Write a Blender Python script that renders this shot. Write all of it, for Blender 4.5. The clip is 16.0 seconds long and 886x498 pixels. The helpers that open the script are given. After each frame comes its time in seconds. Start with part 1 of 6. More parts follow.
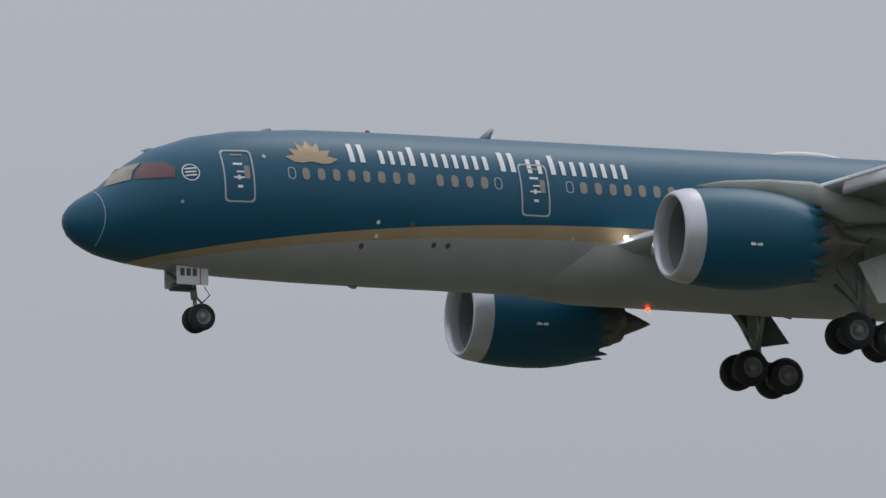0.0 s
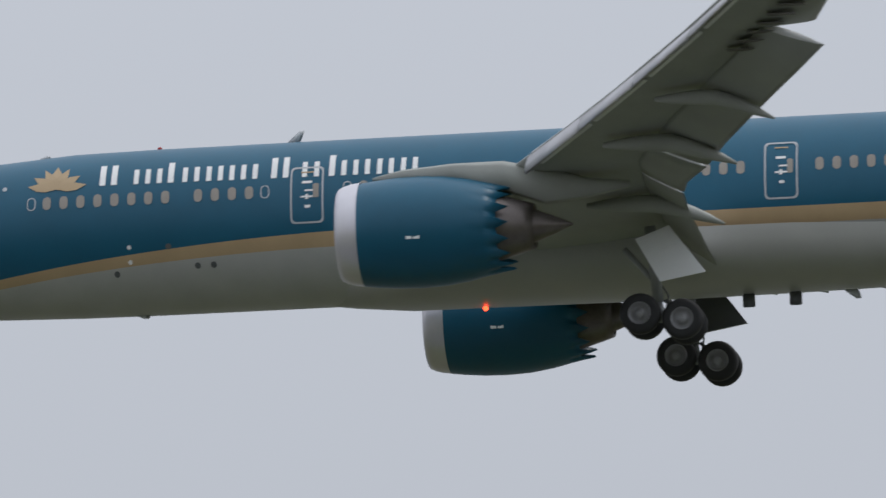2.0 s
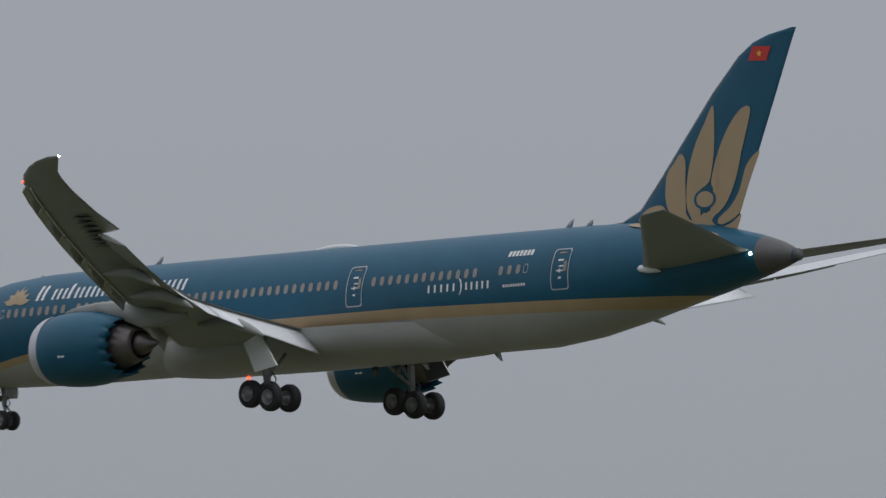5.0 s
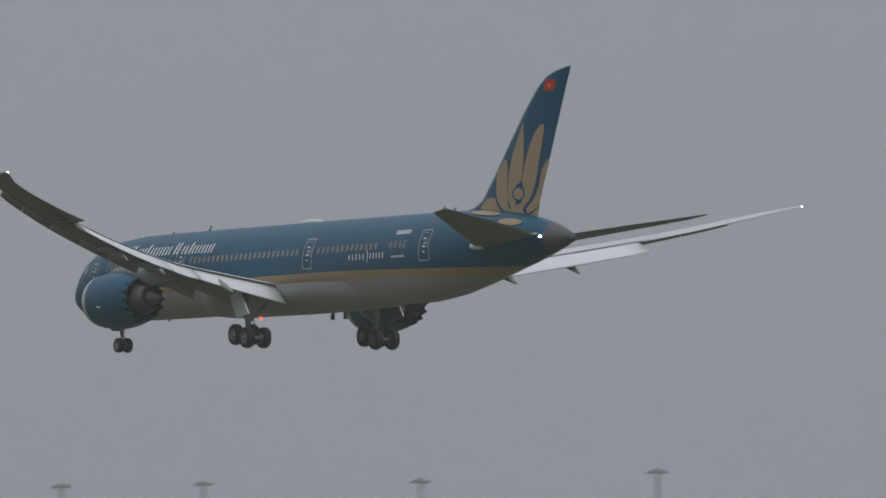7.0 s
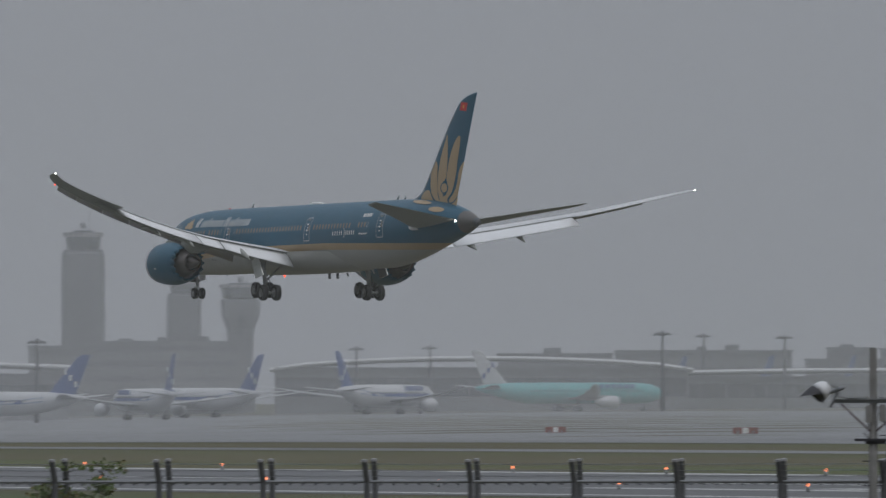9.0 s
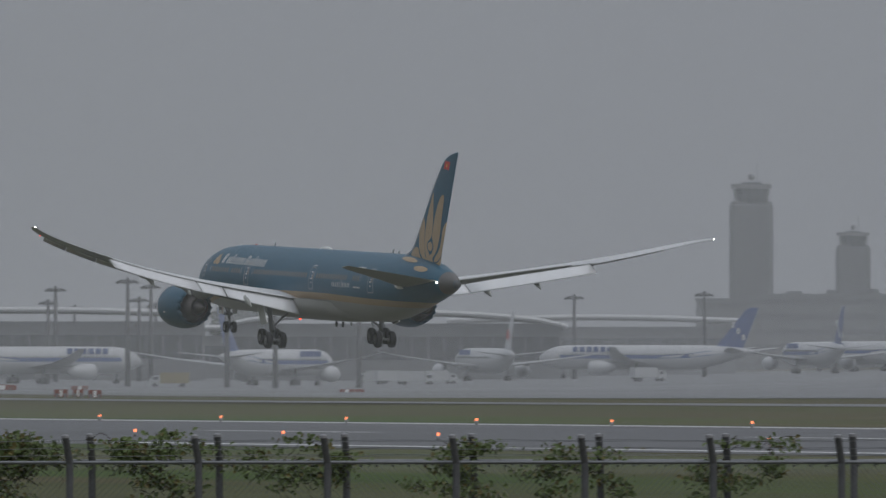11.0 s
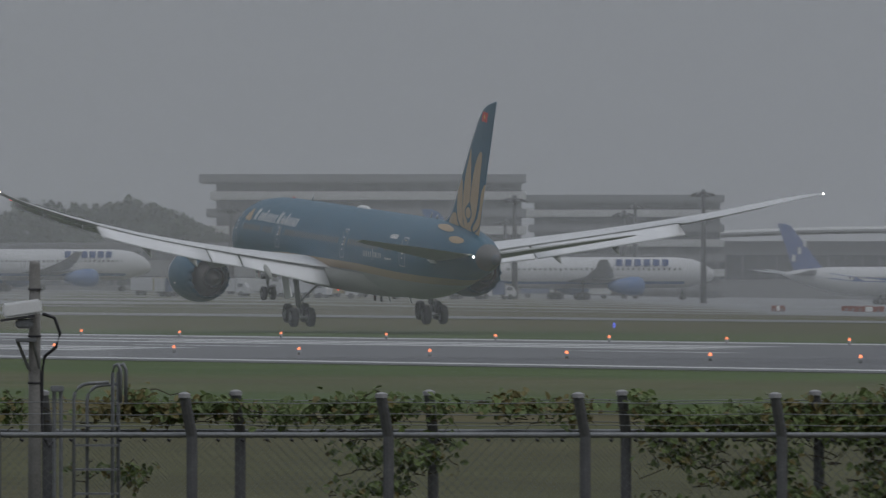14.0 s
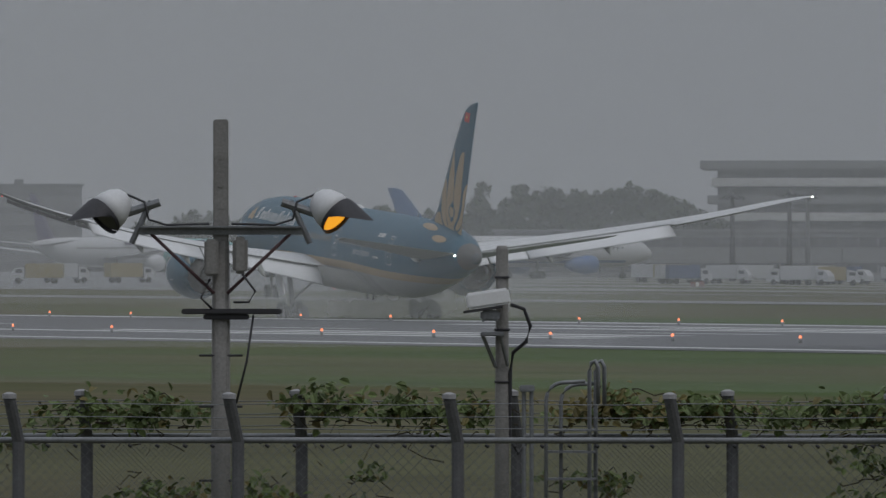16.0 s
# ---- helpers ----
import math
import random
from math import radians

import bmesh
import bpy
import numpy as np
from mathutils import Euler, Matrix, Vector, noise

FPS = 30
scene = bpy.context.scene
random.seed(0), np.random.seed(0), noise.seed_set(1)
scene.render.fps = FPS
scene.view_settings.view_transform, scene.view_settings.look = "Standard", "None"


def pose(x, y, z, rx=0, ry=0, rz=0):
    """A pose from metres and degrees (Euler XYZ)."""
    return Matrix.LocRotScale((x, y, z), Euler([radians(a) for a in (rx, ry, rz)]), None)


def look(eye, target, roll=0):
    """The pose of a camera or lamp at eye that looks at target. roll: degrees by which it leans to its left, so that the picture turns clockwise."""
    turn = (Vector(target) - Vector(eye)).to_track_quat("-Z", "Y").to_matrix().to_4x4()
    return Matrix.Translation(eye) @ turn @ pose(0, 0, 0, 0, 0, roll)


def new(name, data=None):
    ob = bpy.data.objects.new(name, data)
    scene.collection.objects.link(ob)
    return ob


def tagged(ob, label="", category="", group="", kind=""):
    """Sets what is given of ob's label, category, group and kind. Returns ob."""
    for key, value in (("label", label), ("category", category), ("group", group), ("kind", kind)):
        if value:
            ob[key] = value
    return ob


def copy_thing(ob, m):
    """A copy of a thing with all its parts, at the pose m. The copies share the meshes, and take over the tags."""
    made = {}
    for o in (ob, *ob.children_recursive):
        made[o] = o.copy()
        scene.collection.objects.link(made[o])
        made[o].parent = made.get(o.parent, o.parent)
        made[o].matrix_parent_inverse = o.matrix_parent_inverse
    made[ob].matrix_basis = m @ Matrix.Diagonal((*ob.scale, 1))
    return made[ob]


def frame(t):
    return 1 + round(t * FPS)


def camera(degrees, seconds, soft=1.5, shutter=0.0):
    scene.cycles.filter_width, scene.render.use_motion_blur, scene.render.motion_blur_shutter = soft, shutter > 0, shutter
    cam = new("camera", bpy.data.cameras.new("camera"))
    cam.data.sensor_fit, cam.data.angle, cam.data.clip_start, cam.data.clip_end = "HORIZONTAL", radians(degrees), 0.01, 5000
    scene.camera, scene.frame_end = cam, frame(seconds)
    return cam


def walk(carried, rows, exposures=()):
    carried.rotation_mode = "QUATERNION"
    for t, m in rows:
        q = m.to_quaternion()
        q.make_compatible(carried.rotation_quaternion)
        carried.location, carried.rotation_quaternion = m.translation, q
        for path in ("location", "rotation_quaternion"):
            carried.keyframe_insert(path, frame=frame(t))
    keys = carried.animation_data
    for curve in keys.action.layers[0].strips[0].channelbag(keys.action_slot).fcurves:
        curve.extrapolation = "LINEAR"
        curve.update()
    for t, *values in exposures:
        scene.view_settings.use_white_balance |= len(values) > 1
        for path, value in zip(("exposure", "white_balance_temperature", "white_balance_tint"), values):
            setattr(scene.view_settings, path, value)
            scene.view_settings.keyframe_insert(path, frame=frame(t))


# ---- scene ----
# ---- camera ----
cam = camera(4.0815, 16.0, soft=1.4, shutter=0.25)
CAM_ROWS = [
    (0.0, pose(-37.67, -100.93, 4.700, 97.7262, 2.3469, -111.5666)),
    (0.5, pose(-37.67, -100.93, 4.700, 98.2362, 2.7245, -104.4395)),
    (1.0, pose(-37.67, -100.93, 4.700, 98.7928, 3.2557, -97.0034)),
    (1.5, pose(-37.67, -100.93, 4.700, 99.2710, 3.7593, -89.4966)),
    (2.0, pose(-37.67, -100.93, 4.700, 99.4139, 3.6218, -81.7835)),
    (2.5, pose(-37.67, -100.93, 4.700, 99.2025, 3.0705, -74.2725)),
    (3.0, pose(-37.67, -100.93, 4.700, 98.8014, 2.4765, -67.1688)),
    (3.5, pose(-37.67, -100.93, 4.700, 98.1375, 1.6752, -60.2371)),
    (3.7, pose(-37.67, -100.93, 4.700, 97.7943, 1.4167, -57.5620)),
    (5.8, pose(-37.67, -100.93, 4.700, 93.4777, 0.4570, -35.9337)),
    (6.0, pose(-37.67, -100.93, 4.700, 93.1905, 0.2742, -34.6605)),
    (6.5, pose(-37.67, -100.93, 4.700, 92.4025, -0.0440, -31.7651)),
    (7.0, pose(-37.67, -100.93, 4.700, 91.5232, -0.0000, -28.7309)),
    (7.5, pose(-37.67, -100.93, 4.700, 91.2369, -0.0000, -27.5928)),
    (8.0, pose(-37.67, -100.93, 4.700, 90.9896, -0.0000, -26.4208)),
    (8.5, pose(-37.67, -100.93, 4.700, 90.8229, -0.0000, -25.3765)),
    (8.7, pose(-37.67, -100.93, 4.700, 90.7474, -0.0000, -24.9884)),
    (10.8, pose(-21.33, -62.43, 4.834, 90.4846, -0.0000, -21.6269)),
    (11.0, pose(-19.76, -58.46, 4.809, 90.4438, -0.0000, -21.3521)),
    (11.5, pose(-16.07, -48.84, 4.820, 90.3669, -0.0000, -20.6395)),
    (12.0, pose(-12.41, -38.89, 4.802, 90.2435, -0.0000, -19.7917)),
    (12.5, pose(-7.88, -26.10, 4.788, 90.2241, -0.0000, -19.1733)),
    (13.0, pose(-3.98, -14.67, 4.776, 90.1507, -0.0000, -18.5467)),
    (13.5, pose(-0.99, -5.62, 4.742, 90.0782, -0.0000, -17.9442)),
    (14.0, pose(2.11, 4.13, 4.710, 90.0785, -0.0000, -17.3593)),
    (14.5, pose(4.97, 13.45, 4.702, 90.0927, -0.0000, -16.7768)),
    (15.0, pose(5.92, 16.68, 4.693, 90.0653, -0.0000, -15.8764)),
    (15.5, pose(6.05, 17.16, 4.671, 90.0299, -0.0000, -15.3167)),
    (16.0, pose(6.09, 17.32, 4.692, 90.0185, -0.0000, -15.0475)),
]
EXPOSURES = [(0.0, 0.15), (1.0, 0.32), (1.7, 0.45), (2.6, 0.38), (3.5, 0.15), (6.0, -0.12), (7.0, -0.2), (8.5, -0.26),
             (11.0, -0.4), (12.5, -0.46), (14.5, -0.5), (16.0, -0.52)]
walk(cam, CAM_ROWS, EXPOSURES)

# ---- light: a wet overcast day ----
world = bpy.data.worlds.new("overcast")
scene.world = world
world.use_nodes = True
wn = world.node_tree.nodes
wl = world.node_tree.links
sky = wn.new("ShaderNodeTexSky")
sky.sky_type, sky.sun_disc = "NISHITA", False
sky.sun_elevation, sky.sun_rotation = radians(50), radians(150)
sky.dust_density = 6.0
sky_tone = wn.new("ShaderNodeMix")
sky_tone.data_type = "RGBA"
sky_tone.inputs[0].default_value = 0.97
sky_tone.inputs[7].default_value = (4.0, 4.25, 4.75, 1)
wl.new(sky.outputs[0], sky_tone.inputs[6])
# a cloud deck that brightens from the horizon to the zenith
wtc = wn.new("ShaderNodeTexCoord")
wsep = wn.new("ShaderNodeSeparateXYZ")
wup = wn.new("ShaderNodeMapRange")
wup.inputs[3].default_value, wup.inputs[4].default_value = 1.0, 2.7
wl.new(wtc.outputs["Generated"], wsep.inputs[0])
wl.new(wsep.outputs[2], wup.inputs[0])
wmul = wn.new("ShaderNodeMix")
wmul.data_type, wmul.blend_type = "RGBA", "MULTIPLY"
wmul.inputs[0].default_value = 1.0
wl.new(sky_tone.outputs[2], wmul.inputs[6])
wl.new(wup.outputs[0], wmul.inputs[7])
wl.new(wmul.outputs[2], wn["Background"].inputs[0])
wn["Background"].inputs[1].default_value = 0.075
sun = new("sun", bpy.data.lights.new("sun", "SUN"))
sun.data.energy, sun.data.angle, sun.data.color = 0.6, radians(30), (1.0, 0.97, 0.93)
sun.matrix_world = look((0, 0, 100), (-30, 60, 0))


# ---- materials ----
def mat(name, color, rough=0.5, metal=0.0, vary=0.08, scale=3.0, bump=0.0, coat=0.0, spec=0.5, fine=40.0):
    m = bpy.data.materials.new(name)
    m.use_nodes = True
    n, l = m.node_tree.nodes, m.node_tree.links
    b = n["Principled BSDF"]
    tc = n.new("ShaderNodeTexCoord")
    n1, n2 = n.new("ShaderNodeTexNoise"), n.new("ShaderNodeTexNoise")
    n1.inputs["Scale"].default_value, n2.inputs["Scale"].default_value = scale, fine
    n1.inputs["Detail"].default_value = 5
    add = n.new("ShaderNodeMath")
    add.operation = "ADD"
    l.new(tc.outputs["Object"], n1.inputs["Vector"])
    l.new(tc.outputs["Object"], n2.inputs["Vector"])
    l.new(n1.outputs[0], add.inputs[0])
    l.new(n2.outputs[0], add.inputs[1])
    ramp = n.new("ShaderNodeMapRange")
    ramp.inputs[1].default_value, ramp.inputs[2].default_value = 0.6, 1.4
    ramp.inputs[3].default_value, ramp.inputs[4].default_value = 1 - vary, 1 + vary
    l.new(add.outputs[0], ramp.inputs[0])
    mul = n.new("ShaderNodeMix")
    mul.data_type, mul.blend_type = "RGBA", "MULTIPLY"
    mul.inputs[0].default_value = 1.0
    mul.inputs[6].default_value = (*color, 1)
    l.new(ramp.outputs[0], mul.inputs[7])
    l.new(mul.outputs[2], b.inputs["Base Color"])
    b.inputs["Roughness"].default_value, b.inputs["Metallic"].default_value = rough, metal
    b.inputs["Coat Weight"].default_value, b.inputs["Coat Roughness"].default_value = coat, 0.12
    b.inputs["Specular IOR Level"].default_value = spec
    if bump:
        bn = n.new("ShaderNodeBump")
        bn.inputs["Strength"].default_value = bump
        bn.inputs["Distance"].default_value = 0.02
        l.new(add.outputs[0], bn.inputs["Height"])
        l.new(bn.outputs[0], b.inputs["Normal"])
    return m


def glow(name, color, strength):
    m = bpy.data.materials.new(name)
    m.use_nodes = True
    b = m.node_tree.nodes["Principled BSDF"]
    b.inputs["Base Color"].default_value = (*color, 1)
    b.inputs["Emission Color"].default_value = (*color, 1)
    b.inputs["Emission Strength"].default_value = strength
    return m


TEAL_RGB, GOLD_RGB, WHITE_RGB = (0.0045, 0.09, 0.155), (0.43, 0.31, 0.175), (0.4, 0.4, 0.38)


def livery():
    """Teal over a gold band over light grey; the band dips towards the nose."""
    m = mat("livery_paint", TEAL_RGB, 0.42, 0, 0.1, 0.8, 0, 0, 0.4)
    n, l = m.node_tree.nodes, m.node_tree.links
    mul = next(x for x in n if x.bl_idname == "ShaderNodeMix")
    tc = next(x for x in n if x.bl_idname == "ShaderNodeTexCoord")
    sep = n.new("ShaderNodeSeparateXYZ")
    l.new(tc.outputs["Object"], sep.inputs[0])

    def math_node(op, a, b_, clamp=False):
        q = n.new("ShaderNodeMath")
        q.operation, q.use_clamp = op, clamp
        for k, v in ((0, a), (1, b_)):
            if isinstance(v, (int, float)):
                q.inputs[k].default_value = v
            else:
                l.new(v, q.inputs[k])
        return q.outputs[0]
    aft = math_node("SUBTRACT", 30.0, sep.outputs[1])
    t = math_node("DIVIDE", math_node("SUBTRACT", 22.0, aft), 18.5, True)
    dip = math_node("MULTIPLY", math_node("POWER", t, 2.0), 1.75)
    rear = math_node("MULTIPLY", math_node("MAXIMUM", math_node("SUBTRACT", aft, 38.0), 0.0), 0.021)
    top = math_node("SUBTRACT", math_node("SUBTRACT", BAND_TOP, dip), rear)
    width = math_node("SUBTRACT", 0.56, math_node("MULTIPLY", t, 0.35))
    low = math_node("SUBTRACT", top, width)
    under = math_node("GREATER_THAN", low, sep.outputs[2])
    over = math_node("GREATER_THAN", sep.outputs[2], top)
    m1, m2 = n.new("ShaderNodeMix"), n.new("ShaderNodeMix")
    for q in (m1, m2):
        q.data_type = "RGBA"
    m1.inputs[6].default_value, m1.inputs[7].default_value = (*GOLD_RGB, 1), (*TEAL_RGB, 1)
    l.new(over, m1.inputs[0])
    l.new(m1.outputs[2], m2.inputs[6])
    m2.inputs[7].default_value = (*WHITE_RGB, 1)
    l.new(under, m2.inputs[0])
    l.new(m2.outputs[2], mul.inputs[6])
    return m


BAND_TOP = -0.78
LIVERY = livery()
TEAL = mat("teal_paint", TEAL_RGB, 0.42, 0, 0.1, 0.8, 0, 0, 0.4)
GOLD = mat("gold_paint", GOLD_RGB, 0.45, 0, 0.05, 1.0)
WHITE = mat("white_paint", (0.72, 0.73, 0.72), 0.4, 0, 0.05, 1.0)
LETTER = mat("letter_paint", (0.8, 0.8, 0.78), 0.5, 0, 0.03, 1.0)
OUTLINE = mat("door_outline_paint", (0.45, 0.47, 0.48), 0.5, 0, 0.03, 1.0)
# one wing grey in two copies: shade in the first colour, skylight in the second
WINGGREY = mat("wing_grey_shaded", (0.31, 0.32, 0.295), 0.5, 0, 0.12, 0.7, 0, 0, 0.25)
WINGTOP = mat("wing_grey_skylit", (0.64, 0.65, 0.66), 0.4, 0, 0.08, 0.7)
TAILMETAL = mat("dull_tail_metal", (0.13, 0.125, 0.12), 0.5, 0.3, 0.15, 2.0)
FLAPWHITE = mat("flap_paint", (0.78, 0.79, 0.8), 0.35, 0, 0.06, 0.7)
DARKGREY = mat("dark_grey_paint", (0.09, 0.095, 0.1), 0.5, 0, 0.1, 1.0)
BARE = mat("bare_metal", (0.55, 0.54, 0.55), 0.38, 0.7, 0.1, 2.0)
LIP = mat("intake_lip_metal", (0.62, 0.6, 0.63), 0.36, 0.5, 0.06, 2.0)
HOT = mat("heat_stained_metal", (0.16, 0.14, 0.13), 0.42, 0.7, 0.25, 3.0)
TYRE = mat("tyre_rubber", (0.018, 0.018, 0.019), 0.75, 0, 0.15, 5.0)
RIM = mat("wheel_rim_paint", (0.24, 0.24, 0.245), 0.45, 0.3, 0.1, 6.0)
STRUT = mat("strut_paint", (0.3, 0.31, 0.31), 0.4, 0.2, 0.15, 5.0)
INTAKE = mat("intake_liner", (0.3, 0.3, 0.31), 0.5, 0.2, 0.1, 2.0)
FAN = mat("fan_blades", (0.06, 0.06, 0.065), 0.4, 0.4, 0.2, 2.0)
PANE = mat("cabin_pane", (0.3, 0.27, 0.23), 0.15, 0, 0.1, 3.0)
COCKPIT = mat("cockpit_pane", (0.16, 0.07, 0.07), 0.08, 0, 0.2, 1.5)
COCKPIT_CLEAR = mat("cockpit_front_pane", (0.32, 0.27, 0.2), 0.08, 0, 0.2, 1.5)
RED = mat("red_paint", (0.6, 0.03, 0.02), 0.5)
YELLOW = mat("yellow_paint", (0.75, 0.5, 0.05), 0.5)
RED_GLOW = glow("red_beacon_light", (1.0, 0.06, 0.02), 4.0)
RED_LENS = mat("red_lens", (0.35, 0.02, 0.02), 0.2)
WHITE_GLOW = glow("white_strobe_light", (1.0, 0.97, 0.9), 14.0)
AMBER_GLOW = glow("amber_runway_light", (1.0, 0.25, 0.1), 2.6)
BLUE_GLOW = glow("blue_taxi_light", (0.15, 0.2, 1.0), 0.6)
SODIUM_GLOW = glow("amber_warning_lamp", (1.0, 0.42, 0.03), 1.2)


# ---- helpers for meshes ----
def part(name, bm, material, parent, label="", smooth=True):
    me = bpy.data.meshes.new(name)
    bm.to_mesh(me)
    bm.free()
    for p in me.polygons:
        p.use_smooth = smooth
    if material:
        me.materials.append(material)
    ob = new(name, me)
    ob.parent = parent
    if label:
        ob["label"] = label
    return ob


def thing(name, label, category, m=None, group="", kind=""):
    ob = new(name)
    if m is not None:
        ob.matrix_world = m
    return tagged(ob, label, category, group, kind)


def loft(bm, rings, closed=True, cap=True):
    vs = [[bm.verts.new(p) for p in r] for r in rings]
    n = len(vs[0])
    for a, b in zip(vs, vs[1:]):
        for i in range(n if closed else n - 1):
            j = (i + 1) % n
            bm.faces.new((a[i], a[j], b[j], b[i]))
    if cap and closed:
        bm.faces.new(vs[0][::-1])
        bm.faces.new(vs[-1])
    return vs


def tube(bm, pts, r, n=8):
    """A round bar along pts; r one radius or one per point."""
    pts = [Vector(p) for p in pts]
    rs = r if isinstance(r, (list, tuple)) else [r] * len(pts)
    rings = []
    for i, p in enumerate(pts):
        d = (pts[min(i + 1, len(pts) - 1)] - pts[max(i - 1, 0)]).normalized()
        up = Vector((0, 0, 1)) if abs(d.z) < 0.9 else Vector((1, 0, 0))
        x = d.cross(up).normalized()
        y = d.cross(x)
        rings.append([p + rs[i] * (math.cos(k * math.tau / n) * x + math.sin(k * math.tau / n) * y) for k in range(n)])
    loft(bm, rings)


def box(bm, x0, x1, y0, y1, z0, z1, bev=0.0, m=None):
    r = bmesh.ops.create_cube(bm, size=1.0)["verts"]
    for v in r:
        v.co = Vector(((x0 + x1) / 2 + v.co.x * (x1 - x0), (y0 + y1) / 2 + v.co.y * (y1 - y0), (z0 + z1) / 2 + v.co.z * (z1 - z0)))
        if m is not None:
            v.co = m @ v.co
    if bev:
        es = list({e for v in r for e in v.link_edges})
        bmesh.ops.bevel(bm, geom=es, offset=bev, segments=2, affect="EDGES")


def spin(bm, profile, axis_x=0.0, axis_z=0.0, n=40, closed=False):
    """Surface of revolution about a line along y; profile of (y, r)."""
    rings = [[(axis_x + r * math.cos(k * math.tau / n), y, axis_z + r * math.sin(k * math.tau / n)) for k in range(n)] for y, r in profile]
    loft(bm, rings, cap=closed)


def lerp_table(tab, a):
    for p, q in zip(tab, tab[1:]):
        if a <= q[0]:
            t = max(0.0, (a - p[0]) / (q[0] - p[0]))
            return [u + (v - u) * t for u, v in zip(p[1:], q[1:])]
    return list(tab[-1][1:])


# ---- the landing airliner: y forward from 30 m aft of datum, x to starboard ----
# aft, top, bottom, half width
BODY = [(1.06, -1.05, -1.17, 0.05), (1.12, -0.82, -1.4, 0.29), (1.3, -0.56, -1.68, 0.58), (1.6, -0.3, -1.92, 0.88), (2.0, -0.06, -2.13, 1.17), (2.4, 0.18, -2.29, 1.4),
        (2.8, 0.52, -2.4, 1.6), (3.5, 1.1, -2.53, 1.88), (4.4, 1.68, -2.65, 2.16), (5.9, 2.19, -2.77, 2.5), (7.5, 2.48, -2.86, 2.71),
        (10.2, 2.68, -2.93, 2.86), (13, 2.72, -2.96, 2.89), (20, 2.73, -2.98, 2.89), (30, 2.73, -3.0, 2.89), (40, 2.72, -3.05, 2.89),
        (45.5, 2.71, -3.02, 2.87), (48.5, 2.7, -2.72, 2.78), (51.5, 2.64, -2.18, 2.52), (54.5, 2.45, -1.55, 2.1), (57, 2.15, -1.05, 1.65), (59.5, 1.6, -0.5, 1.05),
        (61, 1.15, -0.12, 0.62), (61.8, 0.8, 0.12, 0.32), (61.95, 0.66, 0.24, 0.2)]


def side_x(a, z):
    top, bot, hw = lerp_table(BODY, a)
    c, h = (top + bot) / 2, (top - bot) / 2
    return hw * math.sqrt(max(0.0, 1 - ((z - c) / h) ** 2))


def skin(a, z, off=0.02, side=-1):
    """A point on the fuselage side, pushed out by off."""
    top, bot, hw = lerp_table(BODY, a)
    c, h = (top + bot) / 2, (top - bot) / 2
    x = side * side_x(a, z)
    n = Vector((x / hw ** 2, 0, (z - c) / h ** 2)).normalized()
    return Vector((x, 30 - a, z)) + n * off


def decal(bm, outline, off=0.02):
    """A thin plate on the port side from an outline of (aft, z)."""
    zc = sum(z for _, z in outline) / len(outline)
    ac = sum(a for a, _ in outline) / len(outline)
    c = bm.verts.new(skin(ac, zc, off))
    ring = [bm.verts.new(skin(a, z, off)) for a, z in outline]
    for i in range(len(ring)):
        bm.faces.new((c, ring[i - 1], ring[i]))


def strip(bm, a0, z0, a1, z1, w, off=0.022, n=1):
    """A painted line on the port side between two points."""
    d = Vector((a1 - a0, z1 - z0)).normalized()
    q = Vector((-d.y, d.x)) * w / 2
    rows = []
    for i in range(n + 1):
        t = i / n
        a, z = a0 + (a1 - a0) * t, z0 + (z1 - z0) * t
        rows.append([bm.verts.new(skin(a + s * q.x, z + s * q.y, off)) for s in (-1, 1)])
    for p, q2 in zip(rows, rows[1:]):
        bm.faces.new((p[0], p[1], q2[1], q2[0]))


def rounded(a0, a1, z0, z1, r, n=4):
    pts = []
    for ca, cz, s in ((a1 - r, z1 - r, 0), (a0 + r, z1 - r, 1), (a0 + r, z0 + r, 2), (a1 - r, z0 + r, 3)):
        pts += [(ca + r * math.cos(math.pi / 2 * (s + k / n)), cz + r * math.sin(math.pi / 2 * (s + k / n))) for k in range(n + 1)]
    return pts


def ring_decal(bm, outline, w, off=0.024):
    ac = sum(a for a, _ in outline) / len(outline)
    zc = sum(z for _, z in outline) / len(outline)
    dense = []
    for i in range(len(outline)):
        p, q = Vector(outline[i - 1]), Vector(outline[i])
        k = max(1, int((q - p).length / 0.2))
        dense += [tuple(p.lerp(q, j / k)) for j in range(k)]
    outline = dense
    n = len(outline)
    ha = (max(a for a, _ in outline) - min(a for a, _ in outline)) / 2
    hz = (max(z for _, z in outline) - min(z for _, z in outline)) / 2
    for i in range(n):
        (a0, z0), (a1, z1) = outline[i - 1], outline[i]

        def inner(a, z):
            return ac + (a - ac) * (1 - w / ha), zc + (z - zc) * (1 - w / hz)
        vs = [bm.verts.new(skin(*p, off)) for p in ((a0, z0), (a1, z1), inner(a1, z1), inner(a0, z0))]
        bm.faces.new(vs)


def wing_z(x):
    """Height of the wing at span x; the port wing carries a little more load."""
    return -1.9 + 0.155 * abs(x) + (-0.00045 if x > 0 else 0.0008) * x * x + 1.7e-6 * x ** 4


